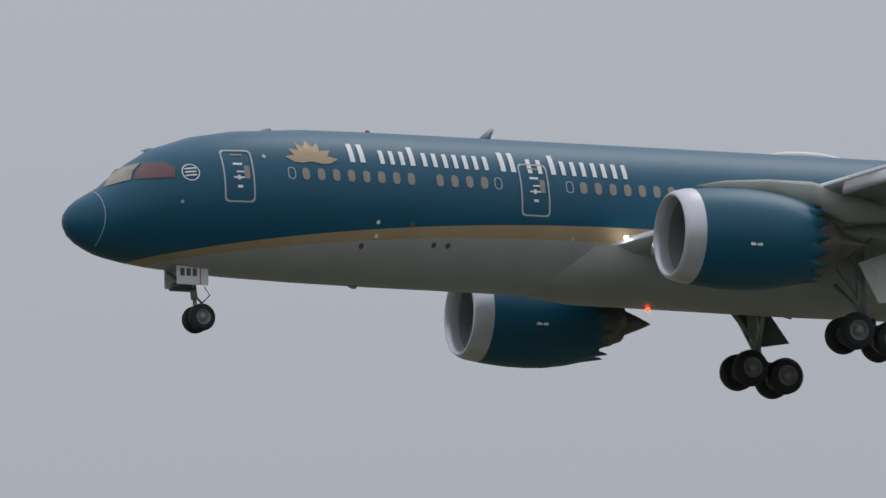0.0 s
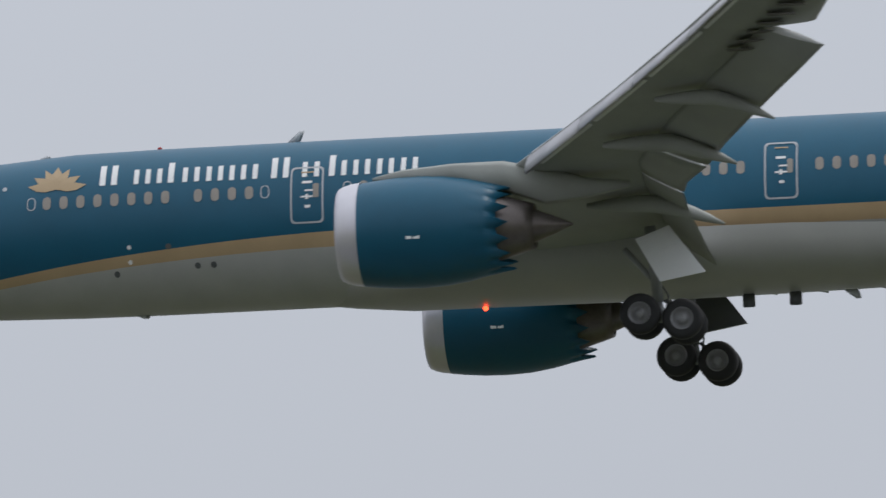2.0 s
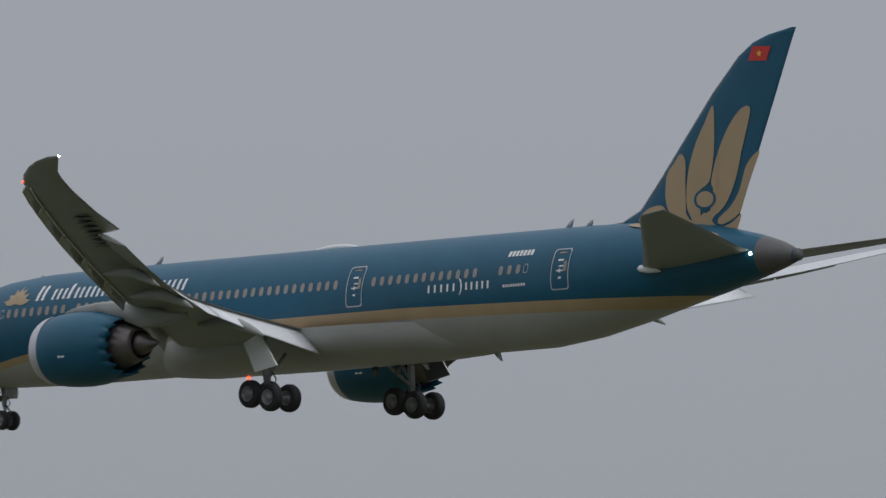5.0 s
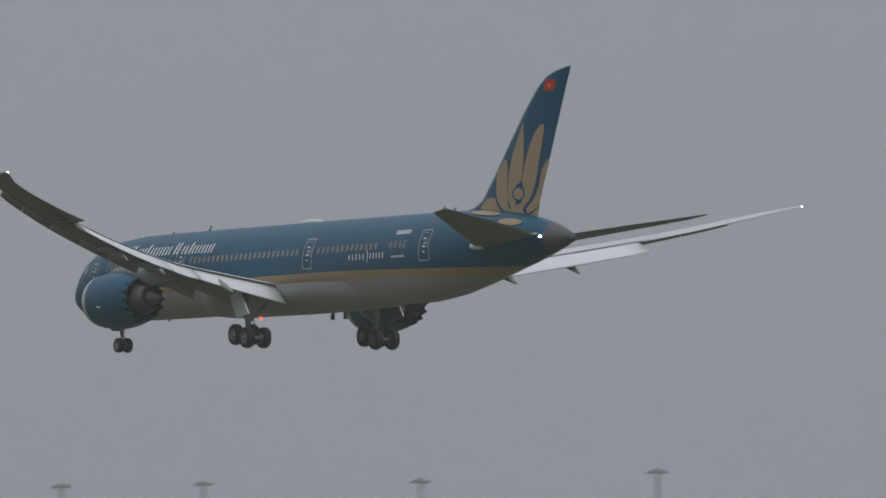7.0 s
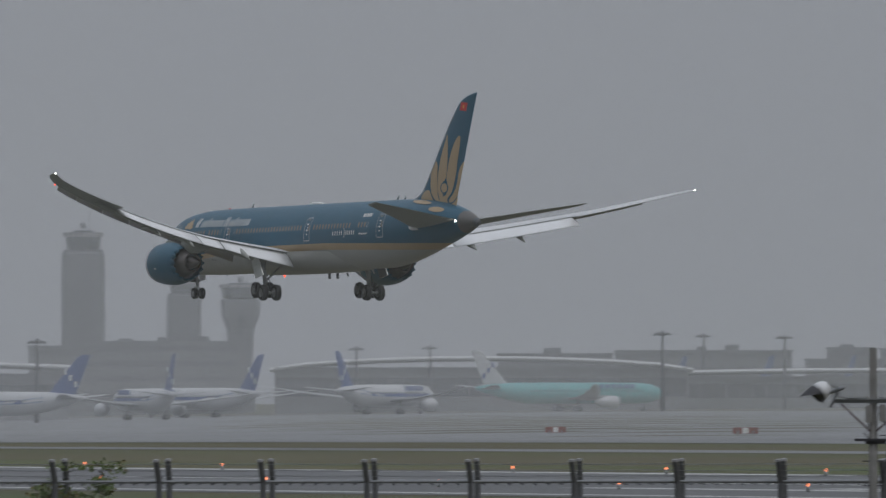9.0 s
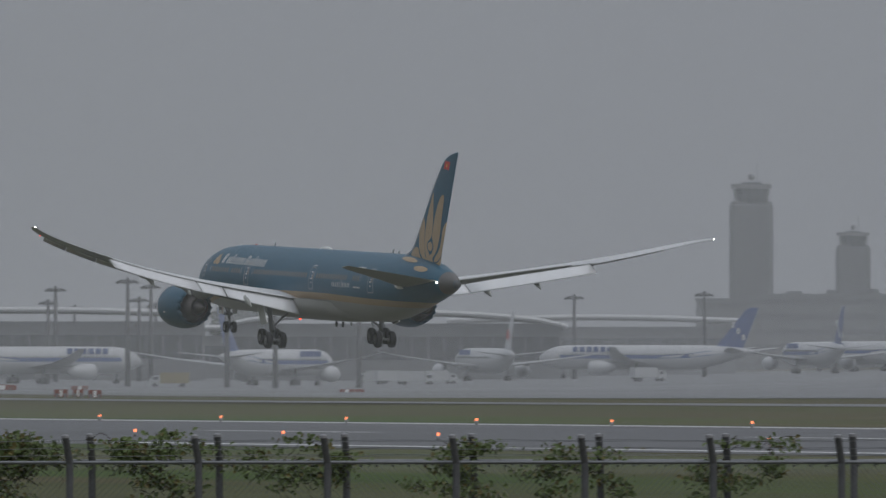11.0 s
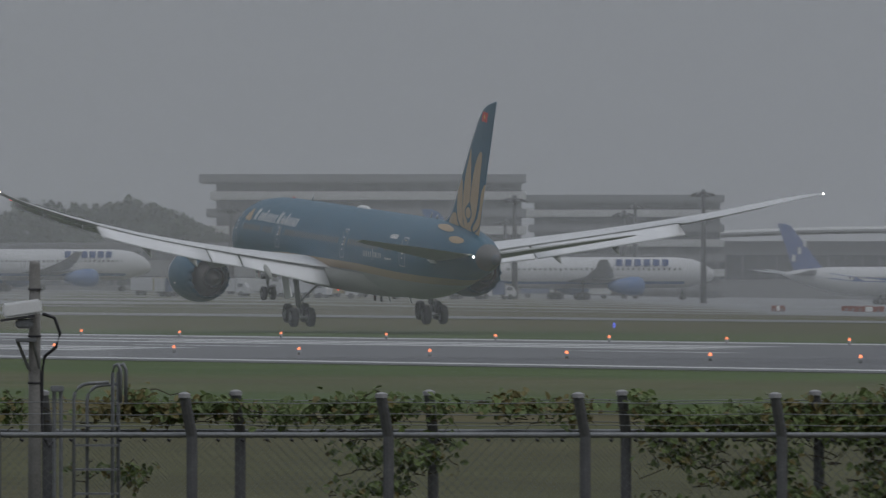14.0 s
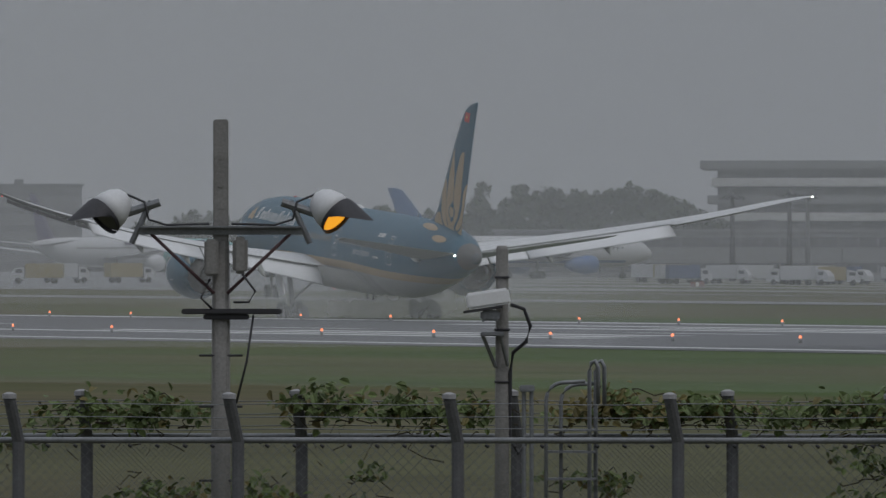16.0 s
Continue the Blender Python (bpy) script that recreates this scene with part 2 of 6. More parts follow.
def wing_section(x, le, te, thick, z, drop=0.0, n=9):
    """A closed aerofoil ring at span x."""
    pts = []
    for k in range(n + 1):
        t = 1 - k / n
        t = t * t * (3 - 2 * t) * 0.5 + t * 0.5
        h = thick * 2.1 * math.sqrt(t) * (1 - t) ** 0.9 + 0.02
        pts.append((x, 30 - (le + (te - le) * t), z + h * 0.58 - drop * t))
    for k in range(1, n):
        t = k / n
        t = t * t * (3 - 2 * t) * 0.5 + t * 0.5
        h = thick * 2.1 * math.sqrt(t) * (1 - t) ** 0.9 + 0.02
        pts.append((x, 30 - (le + (te - le) * t), z - h * 0.42 - drop * t))
    return pts


# span, leading edge, hinge line, thickness
WING = [(1.5, 20.3, 31.2, 1.5), (2.9, 21.7, 31.2, 1.35), (5.5, 23.45, 31.1, 1.1), (8, 25.08, 31.0, 0.9), (10.5, 26.7, 31.1, 0.75), (13.5, 28.65, 32.3, 0.62),
        (17, 30.93, 34.1, 0.5), (21.4, 33.8, 36.6, 0.4), (21.5, 33.86, 38.0, 0.42), (24, 35.5, 39.0, 0.33), (26.5, 37.15, 40.15, 0.26), (27.8, 38.1, 40.85, 0.2),
        (28.6, 39.0, 41.4, 0.16), (29.3, 40.1, 42.2, 0.12), (29.8, 41.2, 42.75, 0.08), (30.06, 42.2, 43.1, 0.05)]


def wing_parts(root, side):
    bm = bmesh.new()
    loft(bm, [wing_section(side * x, le, te, th, wing_z(side * x)) for x, le, te, th in WING])
    bmesh.ops.recalc_face_normals(bm, faces=list(bm.faces))
    # upward faces take the skylit copy, the rest the shaded one
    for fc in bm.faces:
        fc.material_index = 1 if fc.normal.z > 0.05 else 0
    w = part("wing", bm, WINGGREY, root, "grey swept wing with a raked tip, skylight and shade put into its colours")
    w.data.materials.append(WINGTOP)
    # bright leading edge slats
    for x0, x1 in ((4.2, 9.0), (11.2, 14.6), (14.7, 18.1), (18.2, 21.6), (21.7, 25.0), (25.1, 27.6)):
        bm = bmesh.new()
        rings = []
        for x in (x0, (x0 + x1) / 2, x1):
            le, te, th = lerp_table(WING, x)
            z = wing_z(side * x)
            c = 0.07 * min(te - le, 6) + 0.16
            f = 0.12
            rings.append([(side * x, 30 - (le - f + dx * c), z - 0.2 + dz * (th * 0.55 + 0.08)) for dx, dz in
                          ((1.0, 0.95), (0.6, 0.75), (0.25, 0.35), (0.02, -0.3), (0.0, -0.75), (0.12, -0.85), (0.35, -0.2), (0.7, 0.45))])
        loft(bm, rings)
        slat = part("slat", bm, BARE, w, "extended bare metal leading edge slat")
        if x0 > 10:
            # light in the slat gap, put in as a thin white strip
            bm = bmesh.new()
            rows = []
            for k in range(7):
                x = x0 + 0.1 + (x1 - x0 - 0.2) * k / 6
                le, te, th = lerp_table(WING, x)
                rows.append([(side * x, 30 - (le + dy), wing_z(side * x) - th * 0.3 - dz) for dy, dz in ((0.34, 0.07), (0.46, 0.1), (0.46, 0.05), (0.34, 0.03))])
            loft(bm, rows)
            part("slat_gap_light", bm, LETTER, slat, "white strip painted for the light in the slat gap", False)
    # flaps, lowered
    for x0, x1, n in ((3.05, 9.3, "flap"), (9.45, 11.9, "flaperon"), (12.05, 21.4, "flap")):
        bm = bmesh.new()
        rings = []
        for k in range(6):
            x = x0 + (x1 - x0) * k / 5
            h = lerp_table(WING, x)[1]
            c, drop = lerp_table([(3, 1.3, 1.3), (9.3, 1.15, 0.85), (11.9, 1.65, 0.9), (21.5, 1.75, 0.75)], x)
            rings.append(wing_section(side * x, h - 0.4, h - 0.1 + c, 0.16 * c, wing_z(side * x) - 0.02, drop, 7))
        loft(bm, rings)
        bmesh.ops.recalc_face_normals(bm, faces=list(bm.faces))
        # flap undersides take the shaded grey: their shade is put into the colour
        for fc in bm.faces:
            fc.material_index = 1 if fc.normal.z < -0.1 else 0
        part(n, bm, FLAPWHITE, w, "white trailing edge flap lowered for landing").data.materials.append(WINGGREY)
    # flap track fairings
    for x, ln, r in ((7.6, 4.6, 0.3), (13.4, 4.4, 0.3), (17.2, 3.9, 0.26)):
        bm = bmesh.new()
        h = lerp_table(WING, x)[1]
        z = wing_z(side * x) - 0.55
        pts, rs = [], []
        for k in range(9):
            t = k / 8
            pts.append((side * x, 30 - (h - ln * 0.52 + ln * t), z - 1.8 * max(0, t - 0.45) ** 1.3))
            rs.append(max(0.02, r * math.sin(math.pi * min(1, t * 0.92 + 0.06)) ** 0.7))
        tube(bm, pts, rs, 10)
        part("flap_track_fairing", bm, WINGGREY, w)
    # strobe at the tip, position light
    bm = bmesh.new()
    bmesh.ops.create_uvsphere(bm, u_segments=8, v_segments=6, radius=0.05, matrix=Matrix.Translation((side * 30.06, 30 - 43.05, wing_z(side * 30) + 0.03)))
    part("strobe_light", bm, WHITE_GLOW, w, "glowing white wing tip strobe")
    if side < 0:
        bm = bmesh.new()
        bmesh.ops.create_uvsphere(bm, u_segments=8, v_segments=6, radius=0.055, matrix=Matrix.Translation((side * 28.0, 30 - 38.28, wing_z(side * 28) - 0.02)))
        part("position_light", bm, RED_GLOW, w, "small red position light")
        # registration under the wing as plain bars
        for k in range(7):
            bm = bmesh.new()
            x = 23.8 - k * 0.62
            le, te, th = lerp_table(WING, x)
            z = wing_z(side * x) - th * 0.45 - 0.03
            box(bm, -x - 0.2, -x + 0.2, 30 - (le + 2.9), 30 - (le + 2.0), z - 0.01, z + 0.012)
            part("marking_bar", bm, TAILMETAL, w, "", False)
    return w


def engine(root, side):
    cx, cz = side * 10.1, -2.2
    bm = bmesh.new()
    rings, n = [], 48
    for a, r in ((21.42, 1.735), (21.9, 1.8), (22.6, 1.86), (23.4, 1.88), (24.2, 1.84), (25.0, 1.72), (25.6, 1.58)):
        rings.append([(cx + r * math.cos(k * math.tau / n), 30 - a, cz - 0.02 + r * 0.99 * math.sin(k * math.tau / n)) for k in range(n)])
    # saw-tooth rear edge
    rings.append([(cx + (1.4 - 0.03 * (k % 3)) * math.cos(k * math.tau / n), 30 - (26.05 + (0.42 if k % 3 == 0 else 0.0)), cz - 0.04 + 1.4 * math.sin(k * math.tau / n)) for k in range(n)])
    rings.append([(cx + 1.33 * math.cos(k * math.tau / n), 30 - (26.0 + (0.42 if k % 3 == 0 else 0.0)), cz - 0.04 + 1.33 * math.sin(k * math.tau / n)) for k in range(n)])
    rings.append([(cx + 1.45 * math.cos(k * math.tau / n), 30 - 24.6, cz + 1.45 * math.sin(k * math.tau / n)) for k in range(n)])
    loft(bm, rings, cap=False)
    e = part("engine", bm, TEAL, root, "large teal turbofan with a saw-toothed rear edge")
    bm = bmesh.new()
    spin(bm, [(30 - 21.42, 1.735), (30 - 21.1, 1.69), (30 - 20.85, 1.62), (30 - 20.7, 1.54), (30 - 20.66, 1.47), (30 - 20.72, 1.41), (30 - 20.9, 1.37), (30 - 21.2, 1.36)], cx, cz, 48)
    part("intake_lip", bm, LIP, e, "polished light grey intake lip")
    bm = bmesh.new()
    spin(bm, [(30 - 21.2, 1.36), (30 - 21.6, 1.38), (30 - 22.2, 1.42)], cx, cz, 40)
    part("intake_liner", bm, INTAKE, e)
    bm = bmesh.new()
    for k in range(18):
        t = k * math.tau / 18
        m = Matrix.Translation((cx, 30 - 22.15, cz)) @ Matrix.Rotation(t, 4, "Y")
        q = [m @ Vector(p) for p in ((-0.06, 0.06, 0.3), (0.1, -0.08, 0.3), (0.3, -0.14, 0.9), (0.36, -0.2, 1.4), (0.02, 0.12, 1.4), (-0.08, 0.1, 0.9))]
        bm.faces.new([bm.verts.new(p) for p in q])
    part("fan", bm, FAN, e, "dark fan blades", False)
    bm = bmesh.new()
    spin(bm, [(30 - 21.55, 0.01), (30 - 21.7, 0.12), (30 - 22.15, 0.33), (30 - 22.3, 1.42)], cx, cz, 28)
    part("spinner", bm, FAN, e)
    bm = bmesh.new()
    spin(bm, [(30 - 24.6, 1.4), (30 - 25.6, 1.2), (30 - 26.3, 1.02), (30 - 26.9, 0.84), (30 - 27.2, 0.74), (30 - 27.15, 0.68), (30 - 26.7, 0.66)], cx, cz, 36)
    part("core_nozzle", bm, HOT, e, "heat-stained metal core nozzle")
    bm = bmesh.new()
    spin(bm, [(30 - 26.7, 0.6), (30 - 27.2, 0.55), (30 - 27.9, 0.28), (30 - 28.46, 0.03)], cx, cz, 28)
    part("exhaust_cone", bm, HOT, e)
    # pylon
    bm = bmesh.new()
    rings = []
    for a, z0, z1, w in ((21.8, -0.42, -0.32, 0.12), (22.8, -0.5, -0.12, 0.3), (24.5, -0.6, 0.0, 0.42), (26.2, -0.95, 0.0, 0.45), (27.6, -1.45, -0.3, 0.4), (29.0, -1.3, -0.7, 0.28), (30.4, -1.05, -0.85, 0.08)):
        rings.append([(cx + sx * w, 30 - a, z) for sx, z in ((-1, z0), (1, z0), (1, z1 * 0.8 + z0 * 0.2), (0.5, z1), (-0.5, z1), (-1, z1 * 0.8 + z0 * 0.2))])
    loft(bm, rings)
    part("pylon", bm, WINGGREY, e, "grey engine pylon")
    bm = bmesh.new()
    for a0, z in ((23.1, -2.72), (23.35, -2.72)):
        x = cx - 1.88 * math.cos(math.asin(0.52 / 1.88))
        box(bm, x - 0.02, x + 0.05, 30 - a0 - 0.2, 30 - a0, z, z + 0.2)
    part("placard", bm, LETTER, e, "", False)
    return e


def wheel(parent, x, a, z, r, w, hub=True):
    bm = bmesh.new()
    prof = [(-0.5, 0.55), (-0.5, 0.8), (-0.42, 0.94), (-0.2, 1.0), (0.2, 1.0), (0.42, 0.94), (0.5, 0.8), (0.5, 0.55)]
    n = 28
    rings = [[(x + t * w, 30 - a + r * q * math.cos(k * math.tau / n), z + r * q * math.sin(k * math.tau / n)) for k in range(n)] for t, q in prof]
    loft(bm, rings, cap=False)
    tyre = part("tyre", bm, TYRE, parent)
    bm = bmesh.new()
    for s in (-1, 1):
        prof = [(0.5, 0.56), (0.47, 0.5), (0.2, 0.44), (0.16, 0.3), (0.42, 0.24), (0.48, 0.2), (0.5, 0.02)]
        rings = [[(x + s * t * w * 1.02, 30 - a + r * q * math.cos(k * math.tau / n), z + r * q * math.sin(k * math.tau / n)) for k in range(n)] for t, q in prof]
        loft(bm, rings, cap=False)
    part("rim", bm, RIM, tyre, "pale grey wheel rim")
    return tyre


def main_gear(root, side):
    g = new("main_gear")
    g.parent = root
    cx = side * 4.9
    for a in (30.05, 31.47):
        for dx in (-0.62, 0.62):
            wheel(g, cx + dx, a, -4.62 - (a - 30.05) * 0.17, 0.69, 0.5)
    bm = bmesh.new()
    tube(bm, [(cx, 30 - 29.95, -4.6), (cx, 30 - 31.55, -4.88)], 0.13)
    for a, z in ((30.05, -4.62), (31.47, -4.86)):
        tube(bm, [(cx - 0.7, 30 - a, z), (cx + 0.7, 30 - a, z)], 0.09)
    part("bogie_beam", bm, STRUT, g)
    bm = bmesh.new()
    tube(bm, [(cx, 30 - 30.75, -4.75), (cx, 30 - 30.6, -4.1)], 0.12, 12)
    tube(bm, [(cx, 30 - 30.6, -4.15), (cx + side * 0.15, 30 - 30.4, -1.6)], 0.19, 12)
    part("shock_strut", bm, STRUT, g)
    bm = bmesh.new()
    tube(bm, [(cx, 30 - 30.6, -3.9), (cx - side * 1.6, 30 - 30.2, -2.6)], 0.09)
    tube(bm, [(cx, 30 - 30.6, -3.6), (cx, 30 - 29.5, -2.3)], 0.1)
    part("brace", bm, STRUT, g)
    bm = bmesh.new()
    tube(bm, [(cx, 30 - 30.85, -4.9), (cx, 30 - 31.25, -4.5), (cx, 30 - 30.8, -4.1)], 0.06)
    tube(bm, [(cx + 0.15, 30 - 30.5, -3.2), (cx + 0.3, 30 - 30.9, -3.9), (cx + 0.12, 30 - 30.8, -4.6)], 0.035)
    part("torque_link", bm, DARKGREY, g)
    bm = bmesh.new()
    quad = [(30.0, -2.15), (31.15, -1.72), (32.35, -3.36), (30.8, -3.62)]
    loft(bm, [[(cx + side * (0.95 + dx), 30 - a, z) for a, z in quad] for dx in (0.0, 0.09)])
    loft(bm, [[(cx + side * (1.03 + dx), 30 - a, z) for a, z in ((30.35, -2.1), (31.1, -1.85), (31.45, -2.35), (30.75, -2.6))] for dx in (0.0, 0.05)])
    bmesh.ops.recalc_face_normals(bm, faces=list(bm.faces))
    for fc in bm.faces:
        fc.material_index = 1 if fc.normal.x * side < -0.5 else 0
    part("gear_door", bm, WHITE, g, "white hanging gear door panel with a dark inside", False).data.materials.append(DARKGREY)
    return g


def nose_gear(root):
    g = new("nose_gear")
    g.parent = root
    for dx in (-0.34, 0.34):
        wheel(g, dx, 6.3, -4.45, 0.5, 0.36)
    bm = bmesh.new()
    tube(bm, [(-0.4, 23.8, -4.47), (0.4, 23.8, -4.47)], 0.07)
    tube(bm, [(0, 23.8, -4.47), (0, 23.85, -3.7)], 0.08, 12)
    tube(bm, [(0, 23.85, -3.75), (0, 24.0, -2.6)], 0.13, 12)
    part("shock_strut", bm, STRUT, g)
    bm = bmesh.new()
    tube(bm, [(0, 23.7, -4.4), (0, 23.4, -4.05), (0, 23.75, -3.7)], 0.045)
    tube(bm, [(-0.1, 23.5, -3.3), (-0.14, 23.3, -3.6), (-0.1, 23.6, -3.9)], 0.025)
    part("torque_link", bm, DARKGREY, g)
    bm = bmesh.new()
    box(bm, -0.32, 0.32, 23.9, 24.75, -3.45, -3.2, 0.04)
    tube(bm, [(0, 24.0, -3.4), (0, 24.9, -2.8)], 0.06)
    part("drag_brace", bm, DARKGREY, g)
    bm = bmesh.new()
    tube(bm, [(-0.25, 24.0, -3.3), (-0.25, 24.06, -3.3)], 0.12, 12)
    tube(bm, [(0.25, 24.0, -3.3), (0.25, 24.06, -3.3)], 0.12, 12)
    part("landing_light", bm, STRUT, g)
    for s in (-1, 1):
        bm = bmesh.new()
        box(bm, s * 0.62 - 0.03, s * 0.62 + 0.03, 30 - 6.46, 30 - 5.22, -3.32, -2.58, 0.025)
        d = part("gear_door", bm, WHITE, g, "white nose gear door with dark digits as bars", False)
        if s < 0:
            for k in range(3):
                bm = bmesh.new()
                y = 30 - 5.36 - k * 0.24
                box(bm, -0.664, -0.652, y - 0.16, y, -3.0, -2.72)
                box(bm, -0.668, -0.65, y - 0.11, y - 0.05, -2.9, -2.82)
                part("digit_bar", bm, DARKGREY, d, "", False)
            bm = bmesh.new()
            box(bm, -0.664, -0.652, 30 - 6.16, 30 - 6.12, -3.28, -2.62)
            part("red_line", bm, RED, d, "", False)
    return g


FIN_LE = [(2.3, 49.9), (2.7, 50.5), (3.3, 51.7), (4.5, 52.9), (6.5, 54.6), (8.5, 56.55), (10.2, 58.3), (10.75, 59.2), (11.05, 60.2), (11.28, 61.7)]


def fin_edges(z):
    le = lerp_table(FIN_LE, z)[0]
    return le, 57.55 + (z - 1.2) * (62.05 - 57.55) / 10.1


def fin_x(a, z):
    le, te = fin_edges(z)
    t = min(1, max(0, (a - le) / max(0.05, te - le)))
    return (0.42 - 0.026 * z) * 2.2 * math.sqrt(t) * (1 - t) ** 0.8 * 0.55 + 0.02


def fin_parts(root):
    bm = bmesh.new()
    rings = []
    for z in (1.0, 2.3, 2.7, 3.3, 4.5, 6.5, 8.5, 10.2, 10.75, 11.05, 11.28):
        le, te = fin_edges(max(z, 2.3))
        te = fin_edges(z)[1]
        n = 10
        r = []
        for k in range(n + 1):
            t = (1 - math.cos(math.pi * k / n)) / 2
            a = le + (te - le) * t
            r.append((-fin_x(a, max(z, 2.3)), 30 - a, z))
        for k in range(n - 1, 0, -1):
            t = (1 - math.cos(math.pi * k / n)) / 2
            a = le + (te - le) * t
            r.append((fin_x(a, max(z, 2.3)), 30 - a, z))
        rings.append(r)
    loft(bm, rings)
    f = part("tail_fin", bm, TEAL, root, "tall teal tail fin with gold lotus petals")

    def petal(name, pts, material, off=0.03):
        """A smooth closed outline of (aft, z) on the port face."""
        n = len(pts)
        out = []
        for i in range(n):
            p0, p1, p2, p3 = (Vector(pts[(i + k) % n]) for k in (-1, 0, 1, 2))
            for s in range(4):
                t = s / 4
                out.append(0.5 * (2 * p1 + (p2 - p0) * t + (2 * p0 - 5 * p1 + 4 * p2 - p3) * t * t + (3 * p1 - p0 - 3 * p2 + p3) * t ** 3))
        b2 = bmesh.new()
        vs = [b2.verts.new((0, 30 - a, z)) for a, z in out]
        face = b2.faces.new(vs)
        bmesh.ops.triangulate(b2, faces=[face])
        bmesh.ops.subdivide_edges(b2, edges=list(b2.edges), cuts=2, use_grid_fill=True)
        for v in b2.verts:
            v.co.x = -fin_x(30 - v.co.y, v.co.z) - off
        part(name, b2, material, f, "", False)
    petal("petal", [(56.57, 7.93), (56.7, 7.04), (56.68, 5.8), (56.52, 4.88), (56.31, 4.27), (55.8, 3.98), (55.3, 3.73), (55.19, 3.24), (55.48, 2.82), (55.78, 2.3), (55.38, 2.33), (55.08, 2.69), (54.84, 3.26), (54.85, 4.2), (55.02, 5.12), (55.44, 6.19), (56.0, 7.09)], GOLD, 0.030)
    petal("petal", [(58.81, 7.75), (59.06, 7.61), (58.95, 7.06), (58.69, 6.3), (58.43, 5.54), (58.16, 4.62), (57.75, 3.72), (57.24, 3.03), (56.63, 2.63), (56.33, 2.33), (56.14, 2.81), (56.64, 2.94), (56.89, 3.24), (56.9, 3.61), (56.65, 3.9), (56.46, 4.23), (56.67, 5.02), (57.14, 6.08), (57.75, 6.98), (58.36, 7.56)], GOLD, 0.031)
    petal("petal", [(54.38, 5.75), (54.72, 5.45), (54.76, 4.83), (54.6, 4.05), (54.64, 3.27), (54.88, 2.73), (55.28, 2.33), (54.57, 2.4), (53.83, 2.85), (53.44, 3.5), (53.4, 4.44), (53.51, 4.9), (53.97, 5.37)], GOLD, 0.032)
    petal("petal", [(59.57, 5.5), (59.22, 5.4), (58.76, 4.96), (58.51, 4.45), (58.2, 3.69), (57.64, 3.01), (56.88, 2.49), (56.97, 2.2), (57.63, 2.35), (58.28, 2.78), (58.59, 3.51), (59.11, 4.57)], GOLD, 0.033)
    petal("petal", [(52.93, 3.37), (53.33, 3.25), (53.63, 2.8), (54.22, 2.33), (54.77, 2.05), (54.02, 2.15), (52.76, 2.38), (51.61, 2.67), (51.81, 3.03), (52.27, 3.28)], GOLD, 0.034)
    petal("petal", [(58.33, 2.63), (57.72, 2.26), (57.02, 2.08), (56.37, 2.15), (56.37, 1.77), (57.76, 1.57), (57.96, 1.74)], GOLD, 0.035)
    petal("lotus_base", [(54.37, 2.26), (55.48, 2.57), (56.04, 2.82), (56.38, 2.52), (56.87, 2.06), (57.77, 2.13), (57.91, 1.59), (56.52, 1.73), (55.07, 1.94)], GOLD, 0.036)
    for nm, ra, rz, mt, off in (("lotus_ring", 0.72, 0.5, TEAL, 0.042), ("lotus_centre", 0.55, 0.38, GOLD, 0.05)):
        petal(nm, [(56.05 + ra * math.cos(k * math.tau / 12), 3.47 + rz * math.sin(k * math.tau / 12)) for k in range(12)], mt, off)
    for nm, o, pts, mt in (("flag", 0.03, [(59.23, 10.56), (60.47, 10.47), (60.16, 9.81), (58.97, 9.89)], RED), ("flag_star", 0.045, [(59.71 + (0.2 if k % 2 else 0.08) * math.sin(k * math.pi / 5), 10.18 + (0.2 if k % 2 else 0.08) * -math.cos(k * math.pi / 5)) for k in range(10)], YELLOW)):
        b2 = bmesh.new()
        b2.faces.new([b2.verts.new((-fin_x(a, z) - o, 30 - a, z)) for a, z in pts])
        part(nm, b2, mt, f, "", False)
    # fairing strip along the leading edge
    bm = bmesh.new()
    tube(bm, [(0, 30 - 49.2, 2.62), (0, 30 - 50.4, 2.72), (0, 30 - 51.6, 3.2), (0, 30 - 52.85, 4.5), (0, 30 - 56.5, 8.5), (0, 30 - 58.25, 10.2)], [0.04, 0.08, 0.08, 0.07, 0.06, 0.05], 8)
    part("leading_edge_strip", bm, BARE, f, "bare metal leading edge")
    for s in (-1, 1):
        bm = bmesh.new()
        rings = [wing_section(s * x, le, te, th, z - 0.115 * (te - le), -0.115 * (te - le), 8) for x, le, te, th, z in
                 ((0.9, 52.6, 59.7, 0.55, 0.75), (1.8, 53.4, 59.9, 0.5, 0.85), (5, 56.6, 61.1, 0.36, 1.35), (8.6, 60.0, 62.35, 0.22, 1.88), (9.4, 60.75, 62.65, 0.16, 2.0), (9.84, 61.3, 62.75, 0.06, 2.06))]
        loft(bm, rings)
        stab = part("tailplane", bm, WINGGREY, root, "grey horizontal tailplane trimmed nose down")
        bm = bmesh.new()
        tube(bm, [(s * 2.25, 30 - 53.5, 0.22), (s * 2.3, 30 - 53.75, 0.2), (s * 2.3, 30 - 54.3, 0.12), (s * 2.2, 30 - 55.0, 0.0)], [0.03, 0.17, 0.19, 0.05], 10)
        part("root_fairing", bm, WHITE, stab, "small white fairing at the tailplane root")


